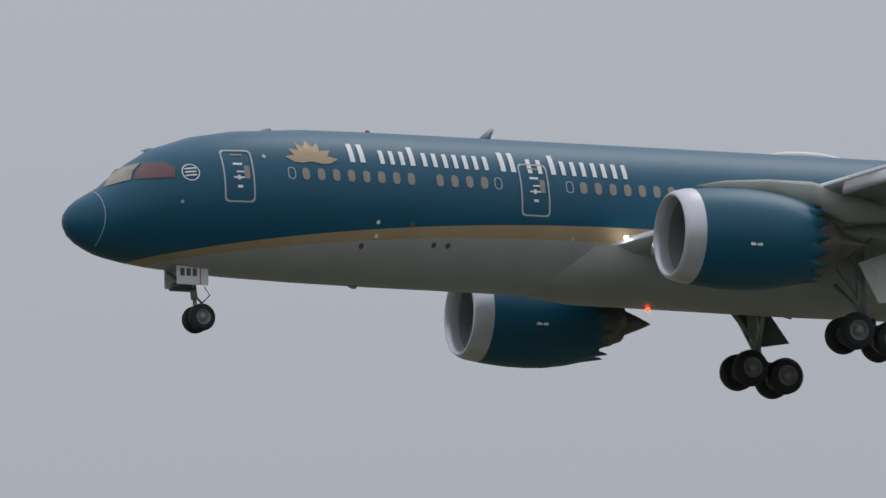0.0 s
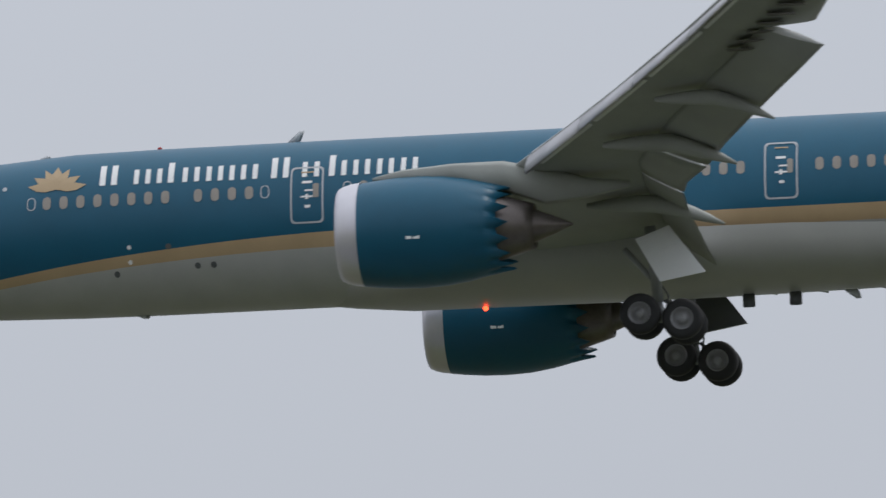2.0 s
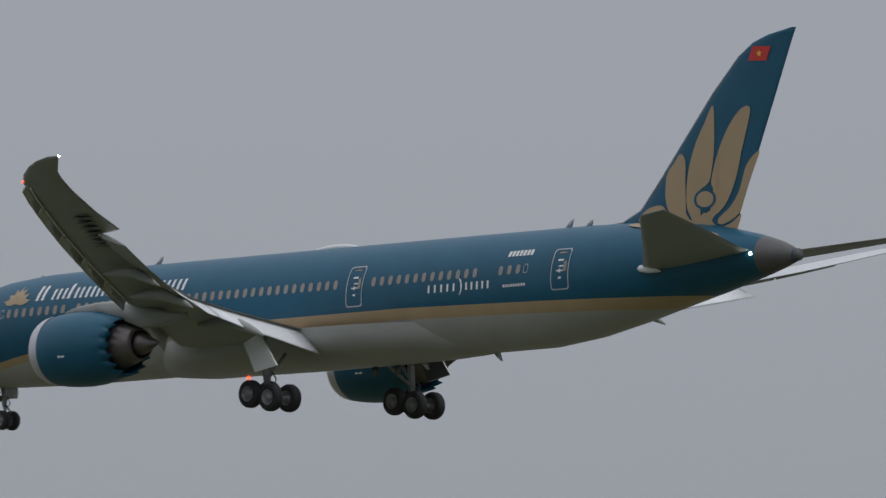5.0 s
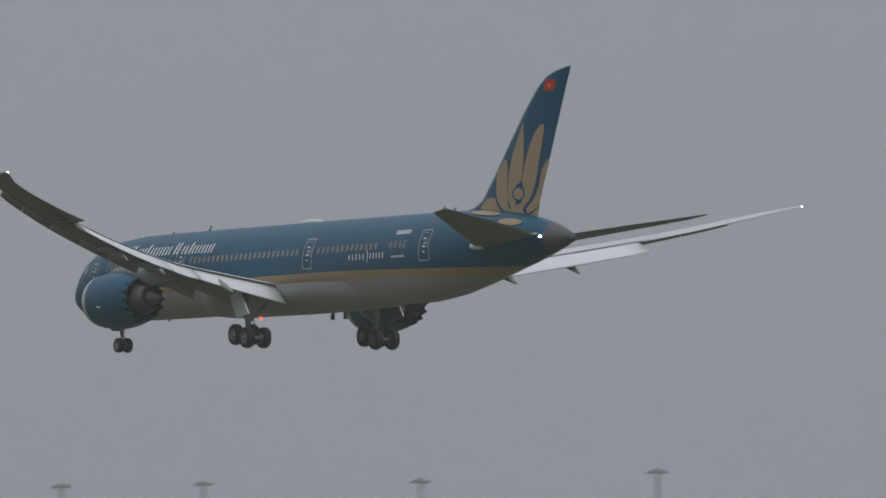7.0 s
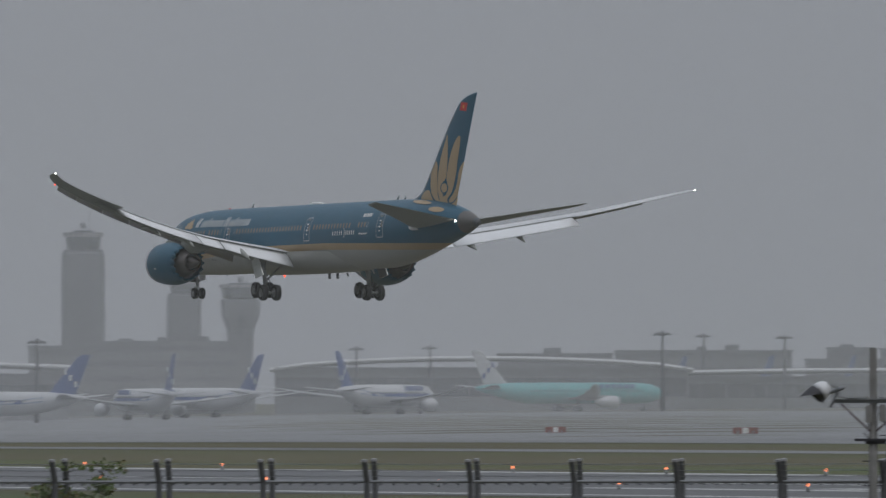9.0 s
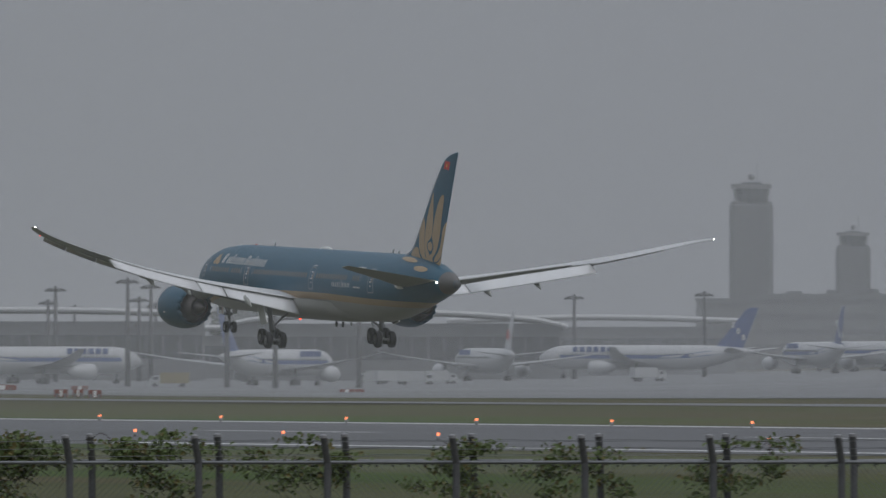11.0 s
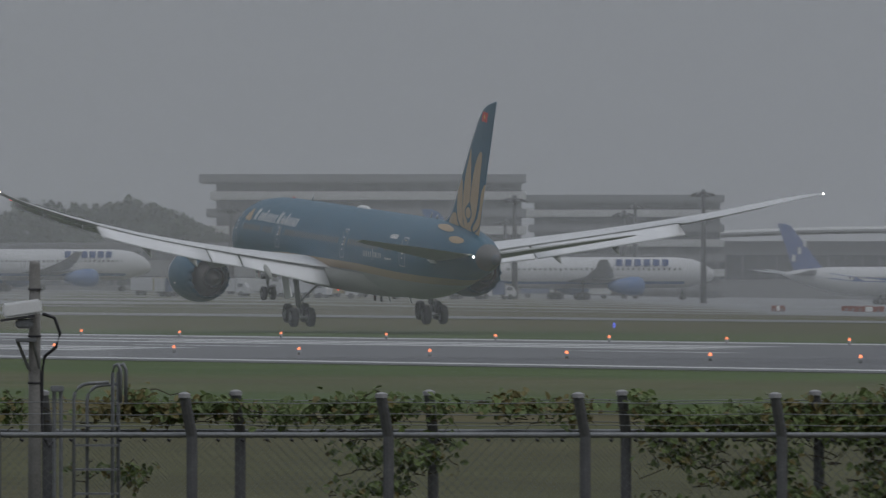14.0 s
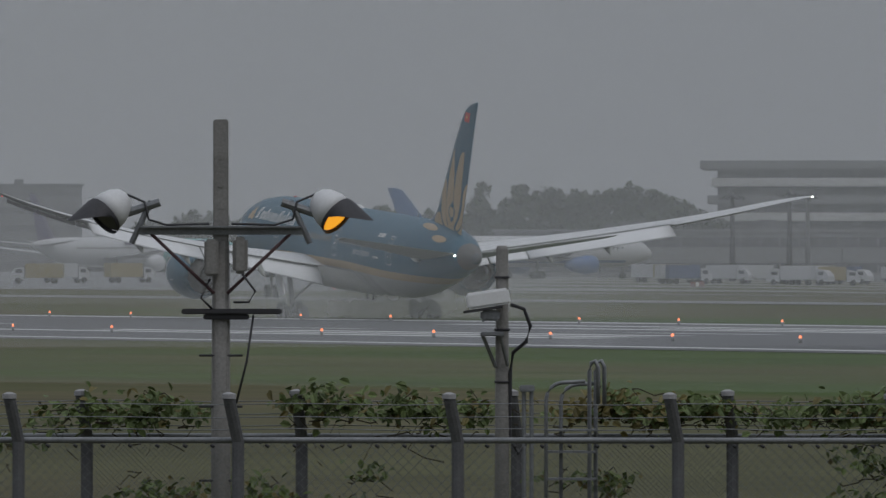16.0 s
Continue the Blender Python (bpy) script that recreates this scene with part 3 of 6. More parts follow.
def fuselage_parts(root):
    bm = bmesh.new()
    n = 56
    aa = sorted({a for a, *_ in BODY} | {1.2, 1.45, 1.8, 2.2, 3.1, 4.0, 5.1, 6.7, 8.8, 47, 50, 53, 55.8, 58.2, 60.3})
    rings = []
    for a in aa:
        top, bot, hw = lerp_table(BODY, a)
        c, h = (top + bot) / 2, (top - bot) / 2
        rings.append([(hw * math.cos(k * math.tau / n), 30 - a, c + h * math.sin(k * math.tau / n)) for k in range(n)])
    loft(bm, rings)
    f = part("fuselage", bm, LIVERY, root, "teal fuselage with a gold band and pale grey belly")
    # belly fairing
    bm = bmesh.new()
    rings = []
    for a, w, zb in ((18.6, 0.6, -2.94), (19.6, 1.9, -3.06), (21.5, 2.85, -3.2), (24, 3.1, -3.3), (30, 3.12, -3.36), (35, 3.05, -3.3), (38, 2.75, -3.2), (40.5, 1.9, -3.12), (42.5, 0.6, -3.0)):
        ring = []
        for k in range(21):
            t = math.pi + math.pi * k / 20
            ring.append((w * math.cos(t), 30 - a, -1.45 * min(1, 2.9 / max(w, 1.6)) + (zb + 1.45) * abs(math.sin(t)) ** 0.75))
        rings.append(ring)
    loft(bm, rings, closed=False)
    part("belly_fairing", bm, mat("belly_paint", (0.35, 0.35, 0.325), 0.42, 0, 0.08, 0.6), root, "pale grey wing root belly fairing")
    # tail cone tip
    bm = bmesh.new()
    rings = []
    for a in (59.95, 60.4, 61, 61.5, 61.82):
        top, bot, hw = lerp_table(BODY, a)
        c, h = (top + bot) / 2, (top - bot) / 2
        rings.append([((hw + 0.012) * math.cos(k * math.tau / 32), 30 - a, c + (h + 0.012) * math.sin(k * math.tau / 32)) for k in range(32)])
    loft(bm, rings, cap=False)
    part("tail_cone", bm, TAILMETAL, root, "dull bare metal tail cone")
    bm = bmesh.new()
    tube(bm, [(0, 30 - 61.8, 0.46), (0, 30 - 62.05, 0.46)], 0.3, 16)
    part("exhaust_outlet", bm, DARKGREY, root)
    # cabin windows
    starts = [(8.96, 1, False), (9.5, 8, True), (14.72, 4, True), (17.02, 1, False), (19.85, 1, False), (20.4, 23, True), (35.95, 13, True), (44.75, 3, True), (46.43, 1, False)]
    for a0, cnt, lit in starts:
        for k in range(cnt):
            a = a0 + k * 0.585
            if 33.6 < a < 35.6:
                continue
            bm = bmesh.new()
            if lit:
                decal(bm, rounded(a - 0.14, a + 0.14, 0.4, 0.86, 0.13, 3), 0.02)
                w = part("cabin_window", bm, PANE, f)
            else:
                ring_decal(bm, rounded(a - 0.15, a + 0.15, 0.4, 0.86, 0.13, 3), 0.035)
                w = part("window_plug", bm, OUTLINE, f)
    # doors
    for a0, z0, z1 in ((6.38, -0.53, 1.47), (17.89, -0.53, 1.47), (34.07, -0.53, 1.47), (48.15, -0.53, 1.47)):
        bm = bmesh.new()
        ring_decal(bm, rounded(a0, a0 + 1.14, z0, z1, 0.16), 0.06)
        d = part("cabin_door", bm, OUTLINE, f, "grey outlined cabin door")
        bm = bmesh.new()
        decal(bm, rounded(a0 + 0.78, a0 + 0.98, 0.35, 0.85, 0.05), 0.022)
        part("door_window", bm, PANE, d)
        for da, z, w, h in ((0.4, 0.86, 0.34, 0.09), (0.5, 0.58, 0.28, 0.06), (0.36, 0.36, 0.42, 0.06), (0.52, 0.3, 0.1, 0.18), (0.5, 0.0, 0.18, 0.1)):
            bm = bmesh.new()
            decal(bm, [(a0 + da, z), (a0 + da + w, z), (a0 + da + w, z + h), (a0 + da, z + h)], 0.024)
            part("door_marking", bm, LETTER, d, "", False)
        bm = bmesh.new()
        strip(bm, a0 + 0.35, 1.27, a0 + 0.8, 1.27, 0.05)
        part("door_handle", bm, GOLD, d, "", False)
    # cockpit panes
    for pts, m in (([(2.42, 0.1), (3.1, 0.86), (3.72, 1.0), (3.35, 0.62), (3.2, 0.3)], COCKPIT_CLEAR), ([(3.3, 0.3), (3.5, 0.7), (3.82, 0.98), (4.4, 0.96), (4.72, 0.72), (4.62, 0.34)], COCKPIT)):
        bm = bmesh.new()
        dense = []
        for i in range(len(pts)):
            p, q = Vector(pts[i - 1]), Vector(pts[i])
            dense += [p.lerp(q, k / 4) for k in range(4)]
        mid = sum(dense, Vector((0, 0))) / len(dense)
        rows = [[bm.verts.new(skin(*mid.lerp(p, k / 5), 0.03)) for p in dense] for k in range(1, 6)]
        hub = bm.verts.new(skin(*mid, 0.03))
        for i in range(len(dense)):
            bm.faces.new((hub, rows[0][i - 1], rows[0][i]))
            for r0, r1 in zip(rows, rows[1:]):
                bm.faces.new((r0[i - 1], r1[i - 1], r1[i], r0[i]))
        part("cockpit_window", bm, m, f, "dark reflective cockpit pane")
    # radome seam
    bm = bmesh.new()
    z = -2.05
    while z < -0.1:
        strip(bm, 2.1 + 0.12 * math.sin((z + 2) * 1.6), z, 2.1 + 0.12 * math.sin((z + 2.12) * 1.6), z + 0.12, 0.025)
        z += 0.12
    part("radome_seam", bm, OUTLINE, f, "", False)
    # airline title as plain upright bars: (start, bars, tall)
    title = ((11.28, 2, True), (12.28, 1, False), (12.62, 2, False), (13.3, 1, True), (13.72, 2, False), (14.42, 2, False), (15.1, 3, False),
             (16.35, 2, True), (17.25, 1, False), (17.6, 1, False), (18.05, 1, True), (18.4, 1, False), (18.75, 2, False), (19.45, 2, False), (20.15, 2, False))
    sc = (22.33 - 11.28) / (20.75 - 11.28)
    for a, cnt, tall in title:
        a = 11.28 + (a - 11.28) * sc
        base, top = 1.17 - (a - 11.3) * 0.01, 1.93 - (a - 11.3) * 0.006
        h = top if tall else base + (top - base) * 0.72
        for q in range(cnt):
            bm = bmesh.new()
            x = a + 0.12 + q * 0.4
            strip(bm, x, base, x, h, 0.2 if tall else 0.17, n=4)
            part("title_bar", bm, LETTER, f, "", False)
    # lotus emblem
    for tip, w in (((8.8, 1.28), 0.34), ((9.0, 1.62), 0.36), ((9.35, 1.9), 0.33), ((9.78, 2.0), 0.42), ((10.2, 1.9), 0.33), ((10.6, 1.6), 0.36), ((10.85, 1.25), 0.34)):
        bm = bmesh.new()
        b0 = Vector((9.8, 1.12))
        t = Vector(tip)
        d = t - b0
        p = Vector((-d.y, d.x)).normalized() * w * 0.5
        decal(bm, [tuple(b0), tuple(b0 + d * 0.35 + p * 0.8), tuple(b0 + d * 0.65 + p * 0.85), tuple(t), tuple(b0 + d * 0.65 - p * 0.85), tuple(b0 + d * 0.35 - p * 0.8)], 0.022)
        part("emblem_petal", bm, GOLD, f, "", False)
    for ac, zc, ra, rz in ((53.4, 2.3, 1.7, 0.13), (56.7, 1.62, 1.1, 0.2)):
        bm = bmesh.new()
        decal(bm, [(ac + ra * math.cos(k * math.tau / 24), zc + rz * math.sin(k * math.tau / 24) - (ra * math.cos(k * math.tau / 24)) * 0.09) for k in range(24)], 0.05)
        part("emblem_petal", bm, GOLD, f, "", False)
    # small round emblem near the nose
    bm = bmesh.new()
    ring_decal(bm, [(5.22 + 0.32 * math.cos(k * math.tau / 20), 0.55 + 0.33 * math.sin(k * math.tau / 20)) for k in range(20)], 0.04)
    for q in range(3):
        strip(bm, 5.02, 0.42 + q * 0.13, 5.42, 0.46 + q * 0.13, 0.06, n=3)
    part("round_emblem", bm, LETTER, f, "", False)
    # lettering bars aft: product name, registration
    for a0, a1, z0, z1, cnt in ((39.75, 41.9, -0.17, 0.2, 5), (42.35, 44.2, -0.17, 0.2, 5), (44.95, 46.7, 1.27, 1.57, 7), (44.95, 46.5, -0.2, -0.06, 9)):
        st = (a1 - a0) / cnt
        for k in range(cnt):
            bm = bmesh.new()
            if cnt == 5:
                strip(bm, a0 + (k + 0.3) * st, z0, a0 + (k + 0.3) * st, z1, 0.13)
            else:
                strip(bm, a0 + k * st + 0.02, (z0 + z1) / 2, a0 + (k + 0.8) * st, (z0 + z1) / 2, (z1 - z0) * 0.92)
            part("lettering_bar", bm, LETTER, f, "", False)
    bm = bmesh.new()
    for k in range(10):
        t0, t1 = -1.2 + k * 0.24, -0.96 + k * 0.24
        strip(bm, 41.85 + 0.28 * math.cos(t0), 0.02 + 0.42 * math.sin(t0), 41.85 + 0.28 * math.cos(t1), 0.02 + 0.42 * math.sin(t1), 0.03 + 0.07 * math.cos(t0 * 1.2))
    part("crescent_mark", bm, LETTER, f, "", False)
    # probes and ports
    for a, z, r, m in ((4.85, -0.55, 0.06, OUTLINE), (12.3, -1.02, 0.075, LETTER), (12.3, -1.5, 0.075, LETTER), (13.65, -1.05, 0.1, TAILMETAL), (11.8, -1.85, 0.1, DARKGREY), (14.6, -1.7, 0.1, DARKGREY), (15.15, -1.7, 0.1, DARKGREY), (20.0, -1.25, 0.08, OUTLINE), (8.0, 1.25, 0.08, OUTLINE)):
        bm = bmesh.new()
        decal(bm, [(a + r * math.cos(k * math.tau / 12), z + r * math.sin(k * math.tau / 12)) for k in range(12)], 0.02)
        part("port", bm, m, f, "", False)
    # blade antennas
    for a, z, h, s in ((17.6, 2.72, 0.42, 1), (46.6, 2.7, 0.42, 1), (48.0, 2.7, 0.3, 1), (41.6, -3.04, -0.42, 1), (36.6, -3.3, -0.3, 1), (12.3, -2.95, -0.12, 1), (9.0, 2.6, 0.12, 1), (4.35, 1.62, 0.14, 1)):
        bm = bmesh.new()
        rings = []
        for t, c in ((-0.1, 0.5), (0.6, 0.32), (1.0, 0.16)):
            y = 30 - a - t * abs(h) * 0.8
            rings.append([(0.0, y + c * 0.5, z + h * t), (0.03, y, z + h * t), (0.0, y - c * 0.5, z + h * t), (-0.03, y, z + h * t)])
        loft(bm, rings)
        part("blade_antenna", bm, OUTLINE, root)
    for a0, w, h, ln in ((28.8, 0.9, 0.1, 3.4), ):
        bm = bmesh.new()
        pts = [(0, 30 - a0 - ln * t, 2.7 + h * math.sin(math.pi * t) - 0.03) for t in (0, 0.15, 0.3, 0.5, 0.7, 0.85, 1)]
        tube(bm, pts, [0.05, 0.12, 0.16, 0.16, 0.16, 0.12, 0.05], 10)
        part("antenna_radome", bm, LETTER, root, "white low antenna fairing")
    # lights
    for nm, p, r, m in (("beacon", (0, 30 - 24.08, -3.3), 0.09, RED_GLOW), ("beacon", (0, 30 - 13.0, 2.75), 0.1, RED_LENS), ("tail_light", (-1.0, 30 - 59.79, 0.6), 0.075, WHITE_GLOW),
                        ("landing_light", (-3.2, 30 - 21.9, -1.2), 0.085, WHITE_GLOW)):
        bm = bmesh.new()
        bmesh.ops.create_uvsphere(bm, u_segments=10, v_segments=8, radius=r, matrix=Matrix.Translation(p))
        part(nm, bm, m, root, "glowing lamp")


def airliner():
    root = thing("airliner", "teal twin-engine airliner with gold band, wheels down, landing", "airplane")
    fuselage_parts(root)
    for s in (-1, 1):
        wing_parts(root, s)
        engine(root, s)
        main_gear(root, s)
    nose_gear(root)
    fin_parts(root)
    for a in (33.0, 34.6):
        bm = bmesh.new()
        box(bm, -0.05, 0.05, 30 - a - 0.3, 30 - a + 0.12, -3.72, -3.25, 0.03)
        part("drain_mast", bm, DARKGREY, root)
    return root


plane = airliner()


# ---- the ground: one sheet, runway and taxiway lying on it ----
RUN_DIR = Vector((math.sin(radians(-8)), math.cos(radians(-8)), 0))
RUN_NORM = Vector((math.cos(radians(8)), math.sin(radians(8)), 0))
RUN_AT = 277.57
GRASS_RGB = (0.055, 0.09, 0.018)


def smooth_step(a, b, v):
    t = min(1.0, max(0.0, (v - a) / (b - a)))
    return t * t * (3 - 2 * t)


def terrain(x, y):
    q = x * RUN_NORM.x + y * RUN_NORM.y - RUN_AT
    b = math.degrees(math.atan2(x, y))
    return 1.2 * (1 - smooth_step(-185, -60, q)) - 4.0 * math.exp(-((b - 20.8) / 3.2) ** 2) * smooth_step(120, 900, q)


def along(s, q, z=0.0):
    """A place s metres down the runway and q metres across from its near light row."""
    p = RUN_DIR * s + RUN_NORM * (RUN_AT + q)
    return Vector((p.x, p.y, terrain(p.x, p.y) + z))


def grass_mat():
    m = mat("wet_grass", GRASS_RGB, 0.9, 0, 0.35, 0.06, 0, 0, 0.2, 0.9)
    n, l = m.node_tree.nodes, m.node_tree.links
    mul = next(x for x in n if x.bl_idname == "ShaderNodeMix")
    tc = next(x for x in n if x.bl_idname == "ShaderNodeTexCoord")
    no = n.new("ShaderNodeTexNoise")
    no.inputs["Scale"].default_value = 0.018
    no.inputs["Detail"].default_value = 4
    mp = n.new("ShaderNodeMapping")
    mp.inputs["Rotation"].default_value[2] = radians(-16)
    mp.inputs["Scale"].default_value = (1.0, 0.35, 1)
    l.new(tc.outputs["Object"], mp.inputs[0])
    l.new(mp.outputs[0], no.inputs["Vector"])
    r = n.new("ShaderNodeValToRGB")
    r.color_ramp.elements[0].position, r.color_ramp.elements[1].position = 0.42, 0.62
    r.color_ramp.elements[0].color, r.color_ramp.elements[1].color = (*GRASS_RGB, 1), (0.095, 0.085, 0.038, 1)
    l.new(no.outputs[0], r.inputs[0])
    # rank, browner grass on the verges: beside the fence and beyond the runway
    dot = n.new("ShaderNodeVectorMath")
    dot.operation = "DOT_PRODUCT"
    dot.inputs[1].default_value = RUN_NORM
    l.new(tc.outputs["Object"], dot.inputs[0])
    wob = n.new("ShaderNodeMath")
    wob.operation = "MULTIPLY_ADD"
    wob.inputs[1].default_value = 30.0
    l.new(no.outputs[0], wob.inputs[0])
    l.new(dot.outputs["Value"], wob.inputs[2])
    last = r.outputs[0]
    for q0, q1, share in ((-134, -168, 0.75), (95, 120, 0.7)):
        zone, verge = n.new("ShaderNodeMapRange"), n.new("ShaderNodeMix")
        zone.inputs[1].default_value, zone.inputs[2].default_value = RUN_AT + q0 + 15, RUN_AT + q1 + 15
        zone.inputs[4].default_value = share
        l.new(wob.outputs[0], zone.inputs[0])
        verge.data_type = "RGBA"
        verge.inputs[7].default_value = (0.088, 0.078, 0.04, 1)
        l.new(zone.outputs[0], verge.inputs[0])
        l.new(last, verge.inputs[6])
        last = verge.outputs[2]
    l.new(last, mul.inputs[6])
    return m


GRASS = grass_mat()
ASPHALT = mat("wet_asphalt", (0.062, 0.064, 0.07), 0.5, 0, 0.3, 0.05, 0, 0, 0.35, 0.6)
CONCRETE = mat("wet_concrete", (0.16, 0.165, 0.17), 0.6, 0, 0.2, 0.03, 0, 0, 0.4, 0.5)
LINE = mat("runway_line_paint", (0.62, 0.63, 0.62), 0.6, 0, 0.2, 0.4)


def ground_sheet():
    xs = [-4500, -3000, -1500, -800, -400] + list(range(-300, 1200, 30)) + list(range(1200, 2400, 60)) + [2700, 3300, 4600]
    ys = [-4500, -3000, -1500, -800, -400] + list(range(-300, 1500, 30)) + list(range(1500, 4300, 80)) + [4500, 4900]
    bm = bmesh.new()
    vs = [[bm.verts.new((x, y, terrain(x, y) if math.hypot(x, y) < 4700 else 0.0)) for x in xs] for y in ys]
    for a, b in zip(vs, vs[1:]):
        for i in range(len(xs) - 1):
            bm.faces.new((a[i], a[i + 1], b[i + 1], b[i]))
    return tagged(part("ground", bm, GRASS, None), "wet mown green and brown airfield grass", "grass", kind="structure")


ground_sheet()


def band(name, q0, q1, material, z, label, category, s0=-500, s1=4200, step=60):
    bm = bmesh.new()
    rows = []
    s = s0
    cols = max(1, int(abs(q1 - q0) / 80))
    while s <= s1:
        rows.append([bm.verts.new(along(s, q0 + (q1 - q0) * k / cols, z)) for k in range(cols + 1)])
        s += step
    for a, b in zip(rows, rows[1:]):
        for k in range(cols):
            bm.faces.new((a[k], a[k + 1], b[k + 1], b[k]))
    return tagged(part(name, bm, material, None), label, category, kind="structure")


RUNWAY = band("runway", -25, 70, ASPHALT, 0.03, "wet dark grey asphalt runway with white lines", "runway", step=30)
band("taxiway", 205, 230, CONCRETE, 0.04, "wet grey taxiway beyond the runway", "taxiway")
band("apron", 310, 1500, CONCRETE, 0.05, "wide wet grey concrete apron", "apron")


def runway_paint():
    def stripe(q0, q1, s0, s1, nm="runway_line"):
        bm = bmesh.new()
        st = max(20.0, (s1 - s0) / 80)
        rows, s = [], s0
        while s <= s1 + 0.01:
            rows.append([bm.verts.new(along(s, q, 0.045)) for q in (q0, q1)])
            s += st
        for a, b in zip(rows, rows[1:]):
            bm.faces.new((a[0], a[1], b[1], b[0]))
        part(nm, bm, LINE, RUNWAY)
    stripe(-20.5, -18, -400, 4000)
    stripe(63, 66.5, -400, 4000)
    for s0 in (300, 620, 940, 1240, 1560):
        for q in (2, 8, 14, 36, 42, 48):
            stripe(q, q + 3.2, s0 + (q % 5) * 8, s0 + 110 + (q % 7) * 6)
    for s0 in range(0, 2400, 60):
        stripe(24.5, 26, s0, s0 + 36)


runway_paint()


def runway_light():
    ob = thing("runway_edge_light", "small glowing amber runway edge light", "runway light", group="runway edge lights")
    bm = bmesh.new()
    tube(bm, [(0, 0, 0), (0, 0, 0.25)], 0.09, 10)
    part("lamp_base", bm, STRUT, ob)
    bm = bmesh.new()
    tube(bm, [(0, 0, 0.25), (0, 0, 0.33), (0, 0, 0.4)], [0.07, 0.075, 0.03], 10)
    part("lamp_lens", bm, AMBER_GLOW, ob)
    return ob


first_light = runway_light()
first_light.matrix_world = Matrix.Translation(along(220, 0, 0.03))
for row_q, ph in ((0, 9), (63, 3)):
    for k in range(0, 70):
        if row_q == 0 and k == 0:
            continue
        copy_thing(first_light, Matrix.Translation(along(220 + k * 16.2 + ph, row_q, 0.03)))
for k in range(4):
    ob = tagged(part("taxiway_light", bmesh.new(), None, None), "small glowing blue taxiway edge light", "taxiway light", "taxiway lights")
    bm = bmesh.new()
    tube(bm, [(0, 0, 0), (0, 0, 0.3), (0, 0, 0.45)], [0.08, 0.1, 0.03], 8)
    bm.to_mesh(ob.data)
    bm.free()
    ob.data.materials.append(BLUE_GLOW)
    ob.matrix_world = Matrix.Translation(along(560 + k * 293, 142, 0.0))


# ---- the boundary fence ----
FENCE_AT = Vector((41.106, 124.384, 0))
FENCE_ALONG = Vector((0.94949, -0.31379, 0))
FENCE_OUT = Vector((0.31379, 0.94949, 0))
FENCE_U = -6.1056
FENCE_TURN = math.degrees(math.atan2(-0.31379, 0.94949))
TOP = 3.40


def by_fence(u, v, z=0.0):
    p = FENCE_AT + FENCE_ALONG * (u - FENCE_U) + FENCE_OUT * v
    return Vector((p.x, p.y, z))


POST = mat("weathered_post", (0.11, 0.113, 0.118), 0.7, 0.1, 0.3, 6.0, 0.2)
CAP = mat("pale_post_cap", (0.3, 0.3, 0.31), 0.7, 0, 0.2, 8.0)
GALV = mat("galvanised_steel", (0.22, 0.23, 0.24), 0.5, 0.5, 0.25, 8.0)
CONC_POLE = mat("concrete_pole", (0.24, 0.235, 0.225), 0.85, 0, 0.25, 4.0, 0.12)
DARKSTEEL = mat("dark_steel", (0.05, 0.05, 0.055), 0.6, 0.3, 0.2, 8.0)
LEAF = mat("vine_leaf", (0.1, 0.14, 0.04), 0.55, 0, 0.5, 2.5)
LEAF_DRY = mat("dry_vine_leaf", (0.13, 0.11, 0.03), 0.6, 0, 0.4, 2.5)
STEM = mat("vine_stem", (0.06, 0.05, 0.035), 0.9)


